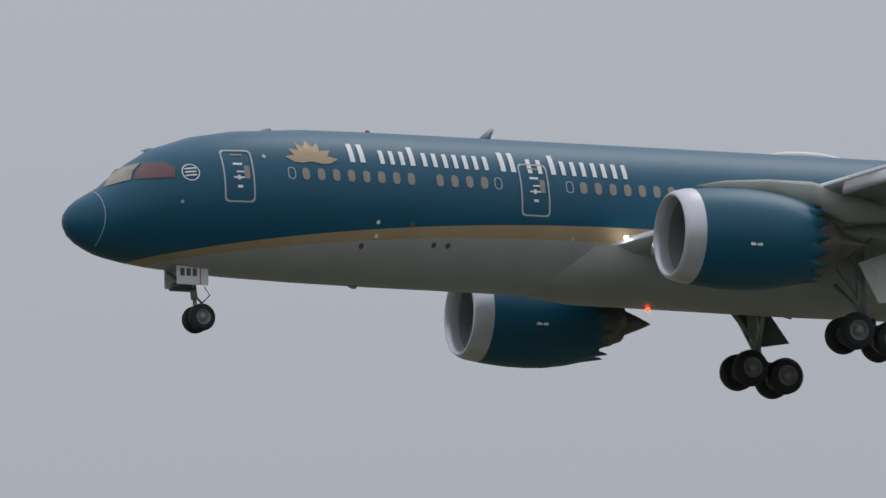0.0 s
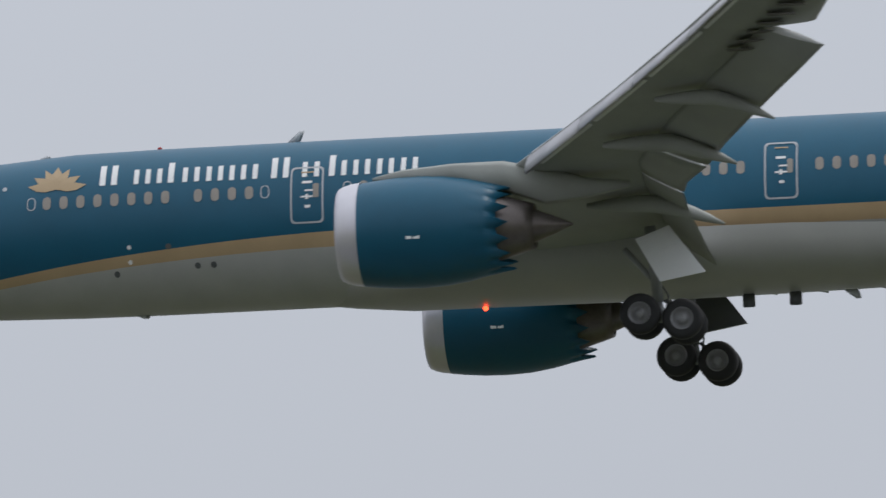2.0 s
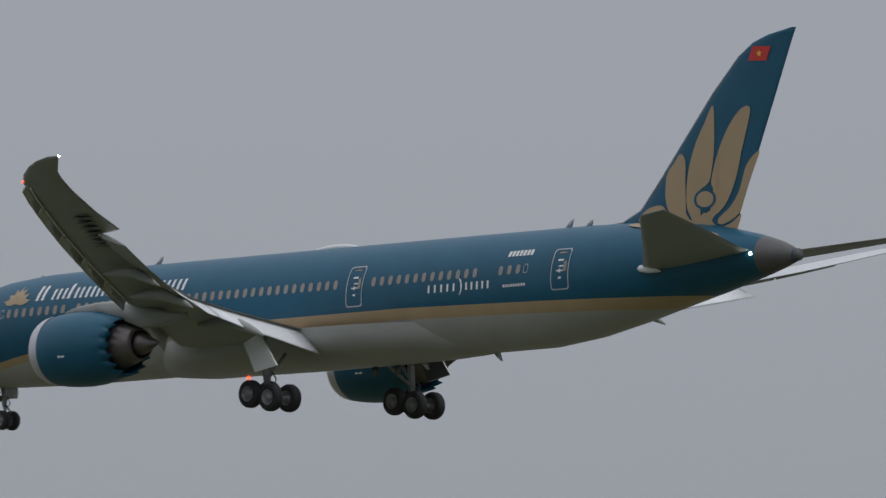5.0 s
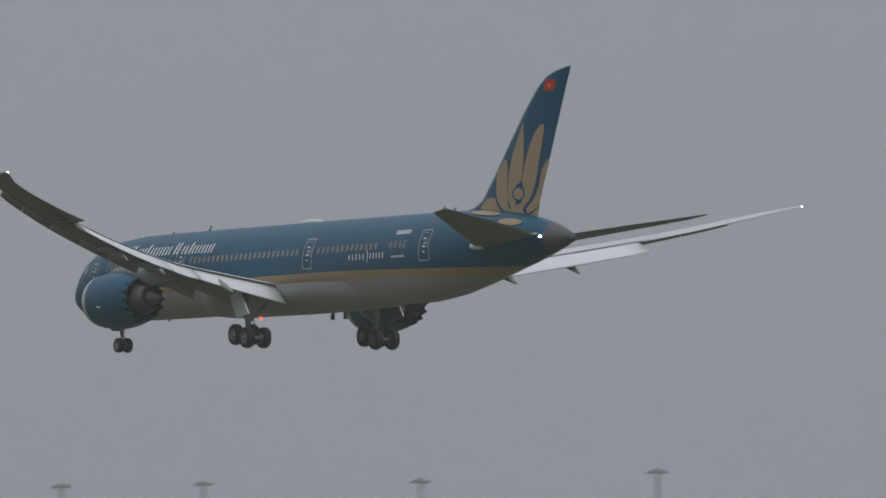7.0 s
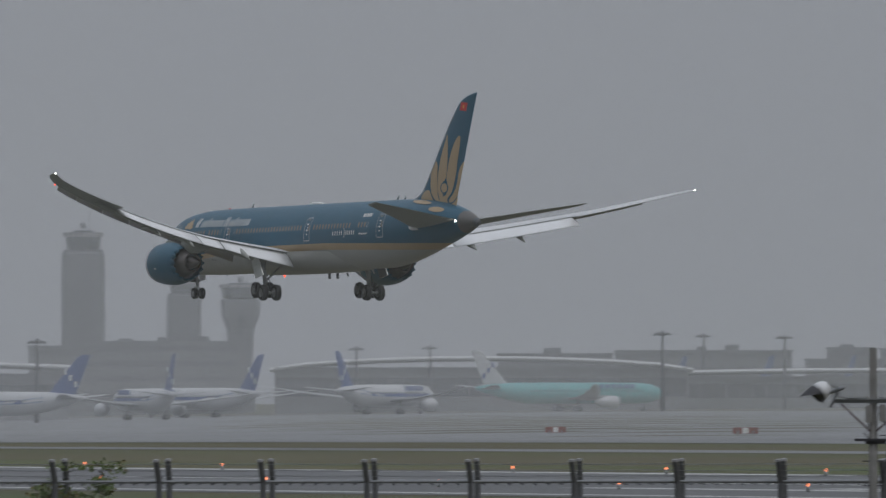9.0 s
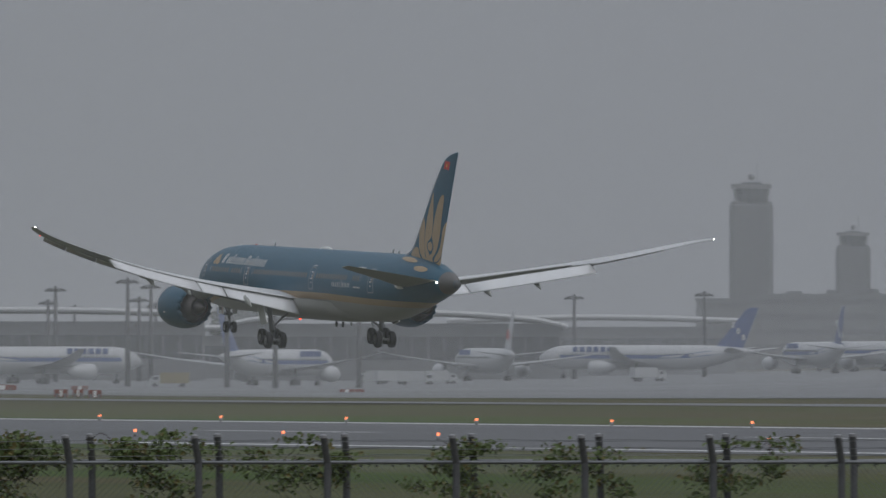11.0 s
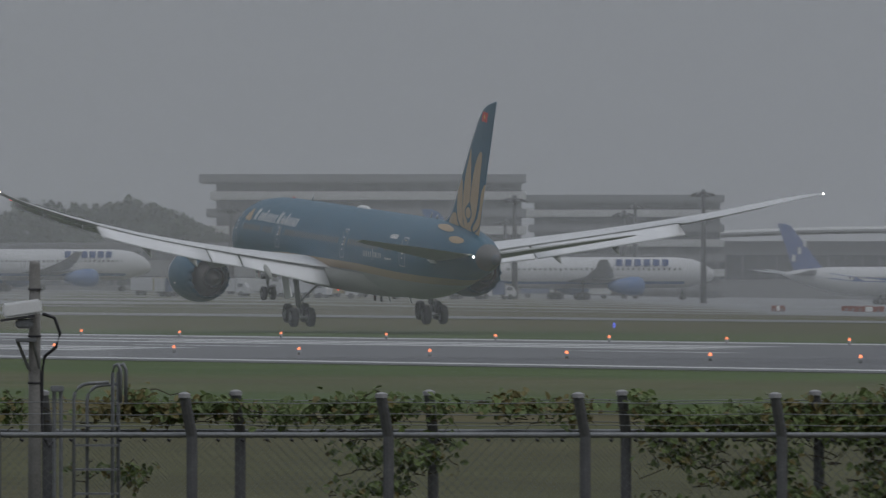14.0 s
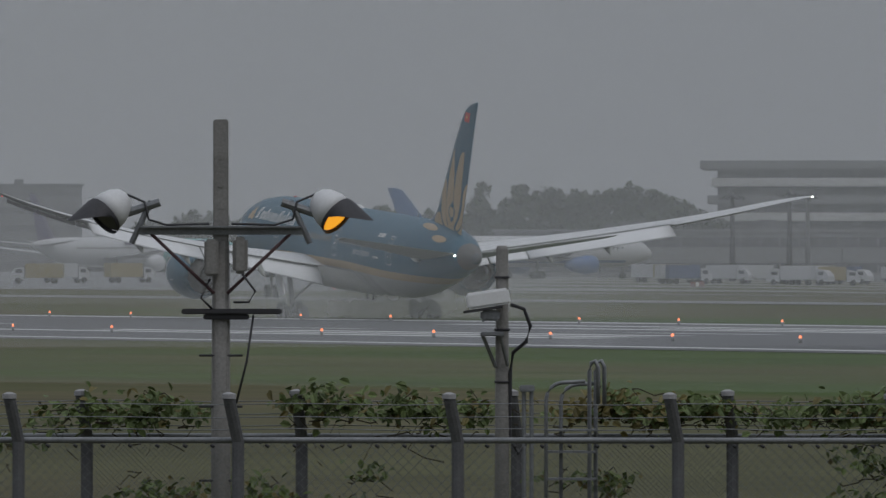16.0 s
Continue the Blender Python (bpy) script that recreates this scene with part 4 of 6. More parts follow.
def fence(v, lean, name_label, k0, k1, shift):
    """A chain-link fence with steel posts, a top rail and three strands of wire."""
    f = thing("perimeter_fence", name_label, "fence", Matrix.Translation(by_fence(0, v)) @ Matrix.Rotation(radians(FENCE_TURN), 4, "Z"))
    ground_z = 1.15
    bm = bmesh.new()
    tube(bm, [(0, 0, ground_z - 0.3), (0, 0, TOP - 0.42), (lean * 0.2, -0.16, TOP - 0.02)], [0.058, 0.058, 0.056], 10)
    post_mesh = bpy.data.meshes.new("fence_post")
    bm.to_mesh(post_mesh)
    bm.free()
    post_mesh.materials.append(POST)
    bm = bmesh.new()
    tube(bm, [(lean * 0.2, -0.16, TOP - 0.03), (lean * 0.2, -0.16, TOP + 0.012), (lean * 0.2, -0.16, TOP + 0.03)], [0.066, 0.066, 0.02], 10)
    cap_mesh = bpy.data.meshes.new("post_cap")
    bm.to_mesh(cap_mesh)
    bm.free()
    cap_mesh.materials.append(CAP)
    for k in range(k0, k1 + 1):
        p = new("fence_post", post_mesh)
        p.parent = f
        p.location = (2 * k + shift, 0, 0)
        c = new("post_cap", cap_mesh)
        c.parent = p
    x0, x1 = 2 * k0 - 1, 2 * k1 + 1
    bm = bmesh.new()
    tube(bm, [(x, 0.07, TOP - 0.41) for x in range(x0, x1 + 1, 4)], 0.028, 8)
    part("top_rail", bm, GALV, f, "horizontal steel rail")
    bm = bmesh.new()
    x = x0
    while x < x1:
        tube(bm, [(x, 0.04, TOP - 0.45), (x + 0.03, 0.03, TOP - 0.47)], 0.016, 5)
        x += 0.25
    part("mesh_tie", bm, DARKSTEEL, f)["kind"] = "stuff"
    for dz, dy in ((-0.08, -0.13), (-0.2, -0.08), (-0.31, -0.03)):
        bm = bmesh.new()
        tube(bm, [(x0 + i * 0.5, dy, TOP + dz + 0.008 * math.sin(i * 1.7)) for i in range(int((x1 - x0) * 2))], 0.0045, 4)
        part("barbed_wire", bm, GALV, f)
    # diamond mesh
    verts, faces = [], []
    h0, h1, st = ground_z, TOP - 0.43, 0.1
    for sgn in (1, -1):
        x = x0 - 2.0
        while x < x1 + 2:
            a, b = Vector((x, 0.05, h0)), Vector((x + sgn * (h1 - h0), 0.05, h1))
            n = Vector((0.0011, 0, -0.0011 * sgn))
            i = len(verts)
            verts += [a - n, a + n, b + n, b - n]
            faces.append((i, i + 1, i + 2, i + 3))
            x += st
    me = bpy.data.meshes.new("chain_link")
    me.from_pydata(verts, [], faces)
    me.materials.append(GALV)
    ob = new("chain_link_mesh", me)
    ob.parent = f
    ob["kind"] = "stuff"
    return f


fence(0.0, -0.35, "weathered steel post fence with wire and pale post caps", -12, 24, 0.0)
fence(2.5, -0.2, "second chain-link fence behind, overgrown with vines", -12, 24, 0.41)


def vines(name, seed, u0, u1, z0, z1, count, v, dry=0.08, clumps=None):
    """A tangle of vine leaves hanging on the wires; each leaf a folded blade."""
    rng = random.Random(seed)
    centres = clumps or [(rng.uniform(u0, u1), z1 - abs(rng.gauss(0, (z1 - z0) * 0.35)), rng.uniform(0.25, 0.6), rng.uniform(0.06, 0.16)) for _ in range(int((u1 - u0) * 2.2))]
    verts, faces, mats = [], [], []
    for i in range(count):
        cu, cz, su, sz = rng.choice(centres)
        p = by_fence(rng.gauss(cu, su), v + rng.gauss(0, 0.12), min(z1 + 0.1, max(z0, rng.gauss(cz, sz))))
        s = rng.uniform(0.026, 0.056)
        m = Euler((rng.gauss(0.85, 0.45), rng.gauss(0, 0.4), rng.gauss(radians(FENCE_TURN), 0.7))).to_matrix() @ Matrix.Rotation(rng.uniform(0, 6.28), 3, "Z")
        j = len(verts)
        for q in ((0, -s, 0), (s * 0.75, -s * 0.3, s * 0.25), (s * 0.55, s * 0.6, s * 0.2), (0, s * 1.25, -s * 0.2), (-s * 0.55, s * 0.6, s * 0.2), (-s * 0.75, -s * 0.3, s * 0.25)):
            verts.append(p + m @ Vector(q))
        faces += [(j, j + 1, j + 2, j + 3), (j, j + 3, j + 4, j + 5)]
        k = 1 if rng.random() < dry else 0
        mats += [k, k]
    for cu, cz, su, sz in centres:
        for _ in range(3):
            a = Vector(by_fence(rng.gauss(cu, su), v, cz + rng.gauss(0, sz)))
            for _ in range(5):
                b = a + FENCE_ALONG * rng.gauss(0, 0.06) + Vector((0, 0, rng.gauss(-0.03, 0.05)))
                j = len(verts)
                o = Vector((0, 0, 0.006))
                verts += [a - o, a + o, b + o, b - o]
                faces.append((j, j + 1, j + 2, j + 3))
                mats.append(2)
                a = b
    me = bpy.data.meshes.new(name)
    me.from_pydata(verts, [], faces)
    for mt in (LEAF, LEAF_DRY, STEM):
        me.materials.append(mt)
    me.polygons.foreach_set("material_index", mats)
    return tagged(new(name, me), "tangled green vine leaves climbing the fence wires", "vine", kind="stuff")


def vine_clumps(seed, spans):
    rng = random.Random(seed)
    out = []
    for u0, u1, z0, z1, n in spans:
        for _ in range(n):
            out.append((rng.uniform(u0, u1), rng.uniform(z0, z1), rng.uniform(0.08, 0.26), rng.uniform(0.03, 0.08)))
    return out


vines("fence_vines", 3, -24, 10, 1.6, 3.5, 11000, 2.3, 0.16, vine_clumps(5, [
    (-15.9, -14.6, 3.12, 3.3, 9), (-13.6, -12.4, 3.18, 3.36, 9), (-12.6, -11.9, 3.1, 3.25, 4), (-10.6, -9.4, 3.12, 3.3, 8), (-9.2, -6.6, 3.05, 3.3, 14),
    (-8.4, -7.5, 2.3, 2.9, 9), (-6.2, -3.0, 3.0, 3.35, 22), (-5.2, -3.6, 2.2, 3.0, 20), (-3.4, -1.9, 2.9, 3.4, 16), (-3.2, -2.3, 2.1, 2.9, 10), (-1.2, 0.3, 2.9, 3.4, 16),
    (-1.0, 0.0, 2.1, 2.9, 11), (0.8, 2.6, 2.6, 3.35, 18), (3.4, 4.6, 2.2, 3.3, 16), (5.4, 6.8, 2.3, 3.3, 14), (7.8, 9.4, 2.3, 3.3, 12),
    (-13.2, -12.6, 2.0, 2.7, 5), (-15.0, -13.8, 2.0, 2.6, 6), (-11.3, -10.5, 2.0, 2.6, 4), (-17.5, -16.2, 2.9, 3.2, 5)]))
vines("yellowing_vines", 9, -12, -9, 3.0, 3.4, 900, 2.4, 0.75, vine_clumps(8, [(-11.0, -9.6, 3.18, 3.32, 6), (-4.0, -2.5, 3.1, 3.3, 3), (-7.2, -6.0, 3.15, 3.3, 3)]))


# ---- poles behind the fence ----
def warning_lamp(parent, x, side, lit):
    """A hooded lamp on a crossbar: steel bowl, black visor, lens."""
    m = Matrix.Translation((x, 0, 0)) @ Matrix.Rotation(side * radians(-30), 4, "Z") @ Matrix.Rotation(side * radians(38), 4, "Y")
    holder = part("lamp_arm", bmesh.new(), None, parent)
    bm = bmesh.new()
    tube(bm, [(x - side * 0.16, 0, -0.34), (x - side * 0.34, 0, 0.05)], 0.028)
    tube(bm, [(x - side * 0.42, 0, 0.04), (x - side * 0.12, 0, -0.06)], 0.04)
    bm.to_mesh(holder.data)
    bm.free()
    holder.data.materials.append(GALV)
    bm = bmesh.new()
    n = 20
    rings = []
    for t, r in ((-0.18, 0.05), (-0.15, 0.1), (-0.09, 0.145), (0.0, 0.175), (0.1, 0.185)):
        rings.append([m @ Vector((side * (t + 0.02), r * math.cos(k * math.tau / n), r * math.sin(k * math.tau / n))) for k in range(n)])
    loft(bm, rings)
    part("lamp_bowl", bm, WINGTOP, holder, "pale metal lamp bowl")
    bm = bmesh.new()
    rings = []
    for t, r in ((0.1, 0.19), (0.14, 0.195)):
        rings.append([m @ Vector((side * (t + 0.02), r * math.cos(k * math.tau / n), r * math.sin(k * math.tau / n))) for k in range(n)])
    hood = []
    for k in range(n):
        a = k * math.tau / n
        reach = 0.12 + 0.3 * max(0.0, math.sin(a)) ** 1.3
        hood.append(m @ Vector((side * (0.04 + reach), 0.192 * math.cos(a), 0.192 * math.sin(a))))
    rings.append(hood)
    loft(bm, rings, cap=False)
    part("lamp_visor", bm, DARKSTEEL, holder, "black lamp visor")
    bm = bmesh.new()
    c = m @ Vector((side * 0.16, 0, 0))
    ring = [m @ Vector((side * 0.13, 0.175 * math.cos(k * math.tau / n), 0.175 * math.sin(k * math.tau / n))) for k in range(n)]
    cv = bm.verts.new(c)
    rv = [bm.verts.new(p) for p in ring]
    for i in range(n):
        bm.faces.new((cv, rv[i - 1], rv[i]))
    part("lamp_lens", bm, SODIUM_GLOW if lit else DARKGREY, holder, "glowing amber lens" if lit else "dark lens")


def lamp_pole(place, turn, label, lit):
    p = thing("warning_light_pole", label, "light pole", Matrix.Translation(place) @ Matrix.Rotation(radians(turn), 4, "Z"), "warning light poles")
    bm = bmesh.new()
    box(bm, -0.07, 0.07, -0.07, 0.07, 3.0 - place.z, 5.92 - place.z, 0.012)
    for z in (5.3, 5.55, 5.1, 4.85):
        box(bm, -0.014, 0.014, -0.08, -0.068, z - place.z, z + 0.05 - place.z)
    part("pole_top", bm, CONC_POLE, p, "square weathered concrete pole", False)
    bm = bmesh.new()
    tube(bm, [(0, 0, 0), (0, 0, 3.2 - place.z), (0, 0, 4.8 - place.z)], [0.1, 0.09, 0.08], 14)
    part("pole", bm, CONC_POLE, p)
    cz = 4.9 - place.z
    bm = bmesh.new()
    box(bm, -0.76, 0.76, -0.12, -0.07, cz - 0.04, cz + 0.04, 0.006)
    box(bm, -0.74, 0.74, -0.2, -0.07, cz + 0.02, cz + 0.04, 0.006)
    part("crossbar", bm, GALV, p, "galvanised crossbar", False)
    bm = bmesh.new()
    for s in (-1, 1):
        tube(bm, [(s * 0.64, -0.1, cz - 0.03), (s * 0.06, -0.1, cz - 0.58)], 0.018, 6)
    part("stay", bm, mat("red_oxide_steel", (0.09, 0.05, 0.055), 0.7), p, "dark reddish diagonal stays")
    bm = bmesh.new()
    box(bm, -0.15, -0.02, -0.2, -0.07, cz - 0.42, cz - 0.08, 0.02)
    box(bm, 0.11, 0.25, -0.18, -0.05, cz - 0.4, cz - 0.06, 0.03)
    part("junction_box", bm, CONC_POLE, p, "pale grey cable boxes", False)
    bm = bmesh.new()
    box(bm, -0.36, 0.56, -0.16, 0.12, cz - 0.77, cz - 0.72, 0.01)
    box(bm, -0.16, 0.26, -0.12, 0.12, cz - 0.82, cz - 0.77, 0.01)
    part("platform", bm, DARKSTEEL, p, "small dark steel shelf", False)
    runs = [[(-0.1, -0.15, cz - 0.45), (-0.18, -0.2, cz - 0.62), (-0.08, -0.15, cz - 0.72)],
            [(0.2, -0.15, cz - 0.4), (0.32, -0.2, cz - 0.56), (0.26, -0.18, cz - 0.66), (0.12, -0.15, cz - 0.66)],
            [(0.3, -0.1, cz - 0.78), (0.24, -0.12, cz - 1.2), (0.14, -0.1, cz - 1.6)]]
    runs += [[(s * 0.86, -0.1, cz + 0.33), (s * 0.7, -0.14, cz + 0.26), (s * 0.66, -0.14, cz + 0.1), (s * 0.5, -0.14, cz + 0.05), (s * 0.1, -0.13, cz + 0.06)] for s in (-1, 1)]
    for pts in runs:
        bm = bmesh.new()
        tube(bm, pts, 0.012, 6)
        part("cable", bm, DARKSTEEL, p, "loose black cable")
    bm = bmesh.new()
    for z, w in ((3.75, 0.2), (3.28, 0.2), (2.6, 0.2)):
        tube(bm, [(-w, -0.05, z - place.z), (w, -0.05, z - place.z)], 0.012, 6)
    part("step_iron", bm, DARKSTEEL, p)
    arm = new("lamp_bar")
    arm.parent = p
    arm.location = (0, -0.1, cz + 0.22)
    warning_lamp(arm, -0.98, -1, False)
    warning_lamp(arm, 0.98, 1, lit)
    return p


lamp_pole(by_fence(-14.26, 1.4, 1.15), -15.0, "concrete pole with crossbar and two hooded amber warning lamps", True)
lamp_pole(Vector((69.0, 114.0, 0.95)), -25.5, "far concrete pole with crossbar and two unlit hooded lamps", False).location.z -= 0.36


def camera_pole():
    place = by_fence(-11.66, 1.2, 1.15)
    p = thing("surveillance_camera_pole", "concrete pole with a white box security camera and cable", "security camera", Matrix.Translation(place) @ Matrix.Rotation(radians(-15), 4, "Z"))
    z0 = place.z
    bm = bmesh.new()
    tube(bm, [(0, 0, 0), (0, 0, 3.4 - z0), (0, 0, 4.72 - z0), (0, 0, 4.76 - z0)], [0.075, 0.065, 0.058, 0.045], 14)
    part("pole", bm, CONC_POLE, p)
    bm = bmesh.new()
    for z in (4.46, 3.98, 3.5):
        tube(bm, [(0, 0, z - z0), (0, 0, z + 0.02 - z0)], 0.074, 14)
    part("band_clamp", bm, DARKSTEEL, p)
    m = Matrix.Translation((-0.13, -0.2, 4.27 - z0)) @ Matrix.Rotation(radians(-8), 4, "Y")
    bm = bmesh.new()
    box(bm, -0.2, 0.2, -0.09, 0.09, -0.07, 0.08, 0.02, m)
    c = part("camera_housing", bm, FLAPWHITE, p, "white weatherproof camera housing", False)
    bm = bmesh.new()
    box(bm, -0.24, 0.12, -0.1, 0.1, -0.1, -0.075, 0.005, m)
    part("sunshield", bm, DARKSTEEL, c, "", False)
    bm = bmesh.new()
    box(bm, -0.2, -0.02, -0.26, -0.12, 4.07 - z0, 4.17 - z0, 0.02)
    box(bm, -0.2, 0.02, -0.3, -0.02, 3.93 - z0, 3.97 - z0, 0.01)
    tube(bm, [(-0.18, -0.2, 3.94 - z0), (-0.06, -0.06, 3.65 - z0)], 0.018, 6)
    tube(bm, [(-0.02, -0.25, 3.94 - z0), (0.05, -0.08, 3.66 - z0)], 0.018, 6)
    part("mounting_bracket", bm, GALV, p, "steel bracket", False)
    bm = bmesh.new()
    tube(bm, [(0.08, -0.18, 4.22 - z0), (0.2, -0.16, 4.18 - z0), (0.26, -0.12, 4.02 - z0), (0.22, -0.1, 3.88 - z0), (0.1, -0.06, 3.78 - z0), (0.075, -0.03, 3.6 - z0), (0.07, 0, 3.0 - z0), (0.15, 0.0, 2.85 - z0), (0.22, 0, 2.95 - z0)], 0.018, 8)
    part("cable", bm, DARKSTEEL, p, "black looping cable")
    bm = bmesh.new()
    box(bm, 0.16, 0.3, -0.08, 0.06, 3.42 - z0, 3.48 - z0, 0.01)
    tube(bm, [(0.2, 0, 2.2 - z0), (0.2, 0, 3.45 - z0)], 0.02, 8)
    tube(bm, [(0.27, 0, 2.2 - z0), (0.27, 0, 3.42 - z0)], 0.02, 8)
    part("sensor_stub", bm, GALV, p, "", False)
    return p


camera_pole()


def access_ladder():
    place = by_fence(-11.08, 1.7, 1.15)
    p = thing("access_ladder", "grey tubular steel ladder with hooped handrails by the fence", "ladder", Matrix.Translation(place) @ Matrix.Rotation(radians(-15), 4, "Z"))
    z0 = place.z
    for x, y, top, bend in ((-0.2, 0.0, 3.5, 0.28), (-0.06, 0.3, 3.48, 0.24)):
        bm = bmesh.new()
        pts = [(x, y, 0), (x, y, top - 0.2 - z0)]
        for k in range(5):
            a = math.pi / 2 * k / 4
            pts.append((x + 0.16 * (1 - math.cos(a)), y, top - 0.16 + 0.16 * math.sin(a) - z0))
        pts.append((x + bend + 0.08, y, top + 0.01 - z0))
        tube(bm, pts, 0.018, 8)
        part("handrail", bm, GALV, p)
    for x, y in ((0.2, 0.0), (0.26, 0.25)):
        bm = bmesh.new()
        tube(bm, [(x, y, 0), (x, y, 3.6 - z0), (x + 0.015, y, 3.68 - z0), (x + 0.05, y, 3.7 - z0), (x + 0.08, y, 3.64 - z0), (x + 0.08, y, 3.3 - z0)], 0.02, 8)
        part("upright", bm, GALV, p)
    for z in (2.1, 2.35, 2.6, 2.85, 3.05):
        bm = bmesh.new()
        box(bm, -0.2, 0.26, -0.02, 0.28, z - z0, z + 0.02 - z0)
        part("tread", bm, GALV, p, "", False)
    return p


access_ladder()

# ---- airport across the runway ----
MASTS = [  # x, y, ground, height
    (1278, 2484, -0.1, 27.4),
    (1479, 2830, -0.0, 24.2),
    (1541, 3023, -0.1, 21.0),
    (1497, 3045, -0.2, 21.2),
    (1606, 3325, -0.4, 23.2),
    (1380, 2879, -0.4, 21.5),
    (1489, 3269, -1.1, 19.9),
    (1469, 3278, -1.3, 19.8),
    (1307, 2468, -0.0, 27.9),
    (1304, 2357, -0.0, 27.7),
    (1665, 2957, -0.0, 19.7),
    (1478, 2830, -0.0, 24.1),
    (1301, 2244, -0.0, 29.0),
    (1131, 2712, -2.9, 20.8),
    (1102, 2724, -3.5, 20.7),
    (970, 2668, -3.7, 19.9),
    (950, 2675, -3.4, 19.0),
    (1023, 2861, -3.5, 18.4),
    (1042, 2854, -3.8, 19.4),
    (740, 2359, -1.2, 15.9),
    (811, 2547, -1.5, 16.4),
    (804, 2444, -2.1, 18.3),
    (896, 2518, -3.5, 21.4),
    (843, 2325, -3.7, 22.4),
    (950, 2605, -3.8, 22.8),
    (862, 2318, -3.9, 23.4),
    (871, 2314, -4.0, 24.0),
    (887, 2308, -4.0, 22.9),
    (648, 2201, -0.5, 16.3),
    (658, 2198, -0.6, 17.0),
    (690, 2293, -0.7, 17.0),
    (698, 2186, -1.4, 19.1),
    (731, 2175, -2.2, 21.0),
    (813, 2464, -2.1, 20.0),
]
JETS = [  # x, y, ground, heading, livery
    (1400, 2980, -0.6, -82, "teal"),
    (1268, 2930, -2.1, 9, "blue"),
    (1313, 2910, -1.2, -48, "blue"),
    (1675, 3514, -0.5, 1, "blue"),
    (1700, 3502, -0.3, 1, "blue"),
    (1725, 3490, -0.2, -2, "blue"),
    (1754, 3475, -0.1, -2, "blue"),
    (1234, 2337, -0.0, 10, "white"),
    (1207, 2238, -0.0, 10, "white"),
    (1607, 2760, -0.0, -69, "blue"),
    (1099, 2671, -3.1, 33, "blue"),
    (1195, 2794, -2.3, -10, "blue"),
    (1064, 2685, -3.8, -10, "white"),
    (919, 2442, -4.0, -43, "blue"),
    (853, 2413, -3.4, -69, "blue"),
    (711, 2192, -1.6, -77, "grey"),
    (619, 2240, -0.1, -66, "grey"),
    (784, 2947, 0.0, -38, "blue"),
    (605, 2521, 0.0, -39, "purple"),
    (668, 2720, 0.0, -46, "teal"),
]
BUILDINGS = [  # x, y, ground, turn, width, depth, height, kind
    (1503, 3263, -1.3, -24.6, 123, 60, 16.9, "hall"),
    (1628, 3259, -0.5, -26.4, 111, 60, 12.6, "pier"),
    (1797, 3843, -0.7, -24.9, 40, 60, 19.1, "block"),
    (1844, 3821, -0.4, -25.6, 62, 60, 19.9, "block"),
    (1869, 3697, -0.1, -26.7, 83, 60, 16.3, "block"),
    (1868, 3754, -0.2, -26.3, 16, 60, 20.5, "block"),
    (1891, 3742, -0.1, -26.7, 31, 60, 20.0, "block"),
    (1992, 3803, -0.0, -27.5, 44, 60, 13.7, "block"),
    (1106, 2990, -3.9, -20.3, 115, 60, 14.1, "pier"),
    (1219, 3000, -3.4, -22.0, 75, 60, 16.5, "pier"),
    (1405, 3356, -2.8, -22.6, 17, 60, 21.6, "block"),
    (1473, 3436, -2.3, -23.1, 52, 60, 22.9, "block"),
    (1087, 2806, -3.9, -21.1, 83, 60, 17.7, "hall"),
    (800, 2611, -1.0, -17.0, 69, 60, 26.1, "deck"),
    (879, 2670, -2.1, -18.2, 44, 60, 23.1, "deck"),
    (970, 2745, -3.4, -19.4, 84, 60, 17.5, "pier"),
    (722, 2440, -0.4, -16.4, 104, 60, 9.9, "gate"),
    (705, 3000, -0.0, -13.2, 21, 60, 21.8, "block"),
    (705, 3070, -0.0, -13.2, 100, 60, 2.4, "pier"),
]
TOWERS = [  # x, y, ground, width, height, kind
    (1527, 3626, -2.7, -22.8, 13.1, 63.0, "slab"),
    (1557, 3613, -2.2, -23.2, 10.4, 46.1, "slab"),
    (1574, 3606, -1.9, -23.5, 13.5, 44.4, "flare"),
]
WOODS = [  # x, y, ground, width, height
    (734, 2617, -0.3, -15.6, 47, 21.0),
    (753, 2819, -0.1, -14.9, 26, 17.1),
    (744, 2590, -0.4, -16.0, 29, 15.1),
    (726, 2930, -0.0, -13.9, 25, 15.1),
    (1446, 3877, -4.0, -20.4, 19, 30.0),
]
SIGNS = [  # x, y, ground, turn, width, height
    (595, 1259, -0.3, -24.9, 4.1),
    (572, 1159, -0.1, -25.8, 4.8),
    (384, 1071, -0.3, -19.7, 1.6),
    (695, 1810, -3.1, -20.9, 6.4),
    (545, 1556, -1.4, -19.3, 5.4),
    (662, 1726, -2.8, -20.9, 3.9),
    (564, 1613, -1.6, -19.2, 5.6),
    (373, 1045, -0.2, -19.6, 2.1),
    (627, 1750, -2.3, -19.7, 4.3),
    (528, 1504, -1.3, -19.3, 6.5),
    (371, 1030, -0.2, -19.7, 2.0),
    (435, 1662, -0.0, -14.6, 4.6),
    (495, 1698, -0.2, -16.2, 3.2),
    (488, 1423, -0.9, -18.9, 2.7),
]
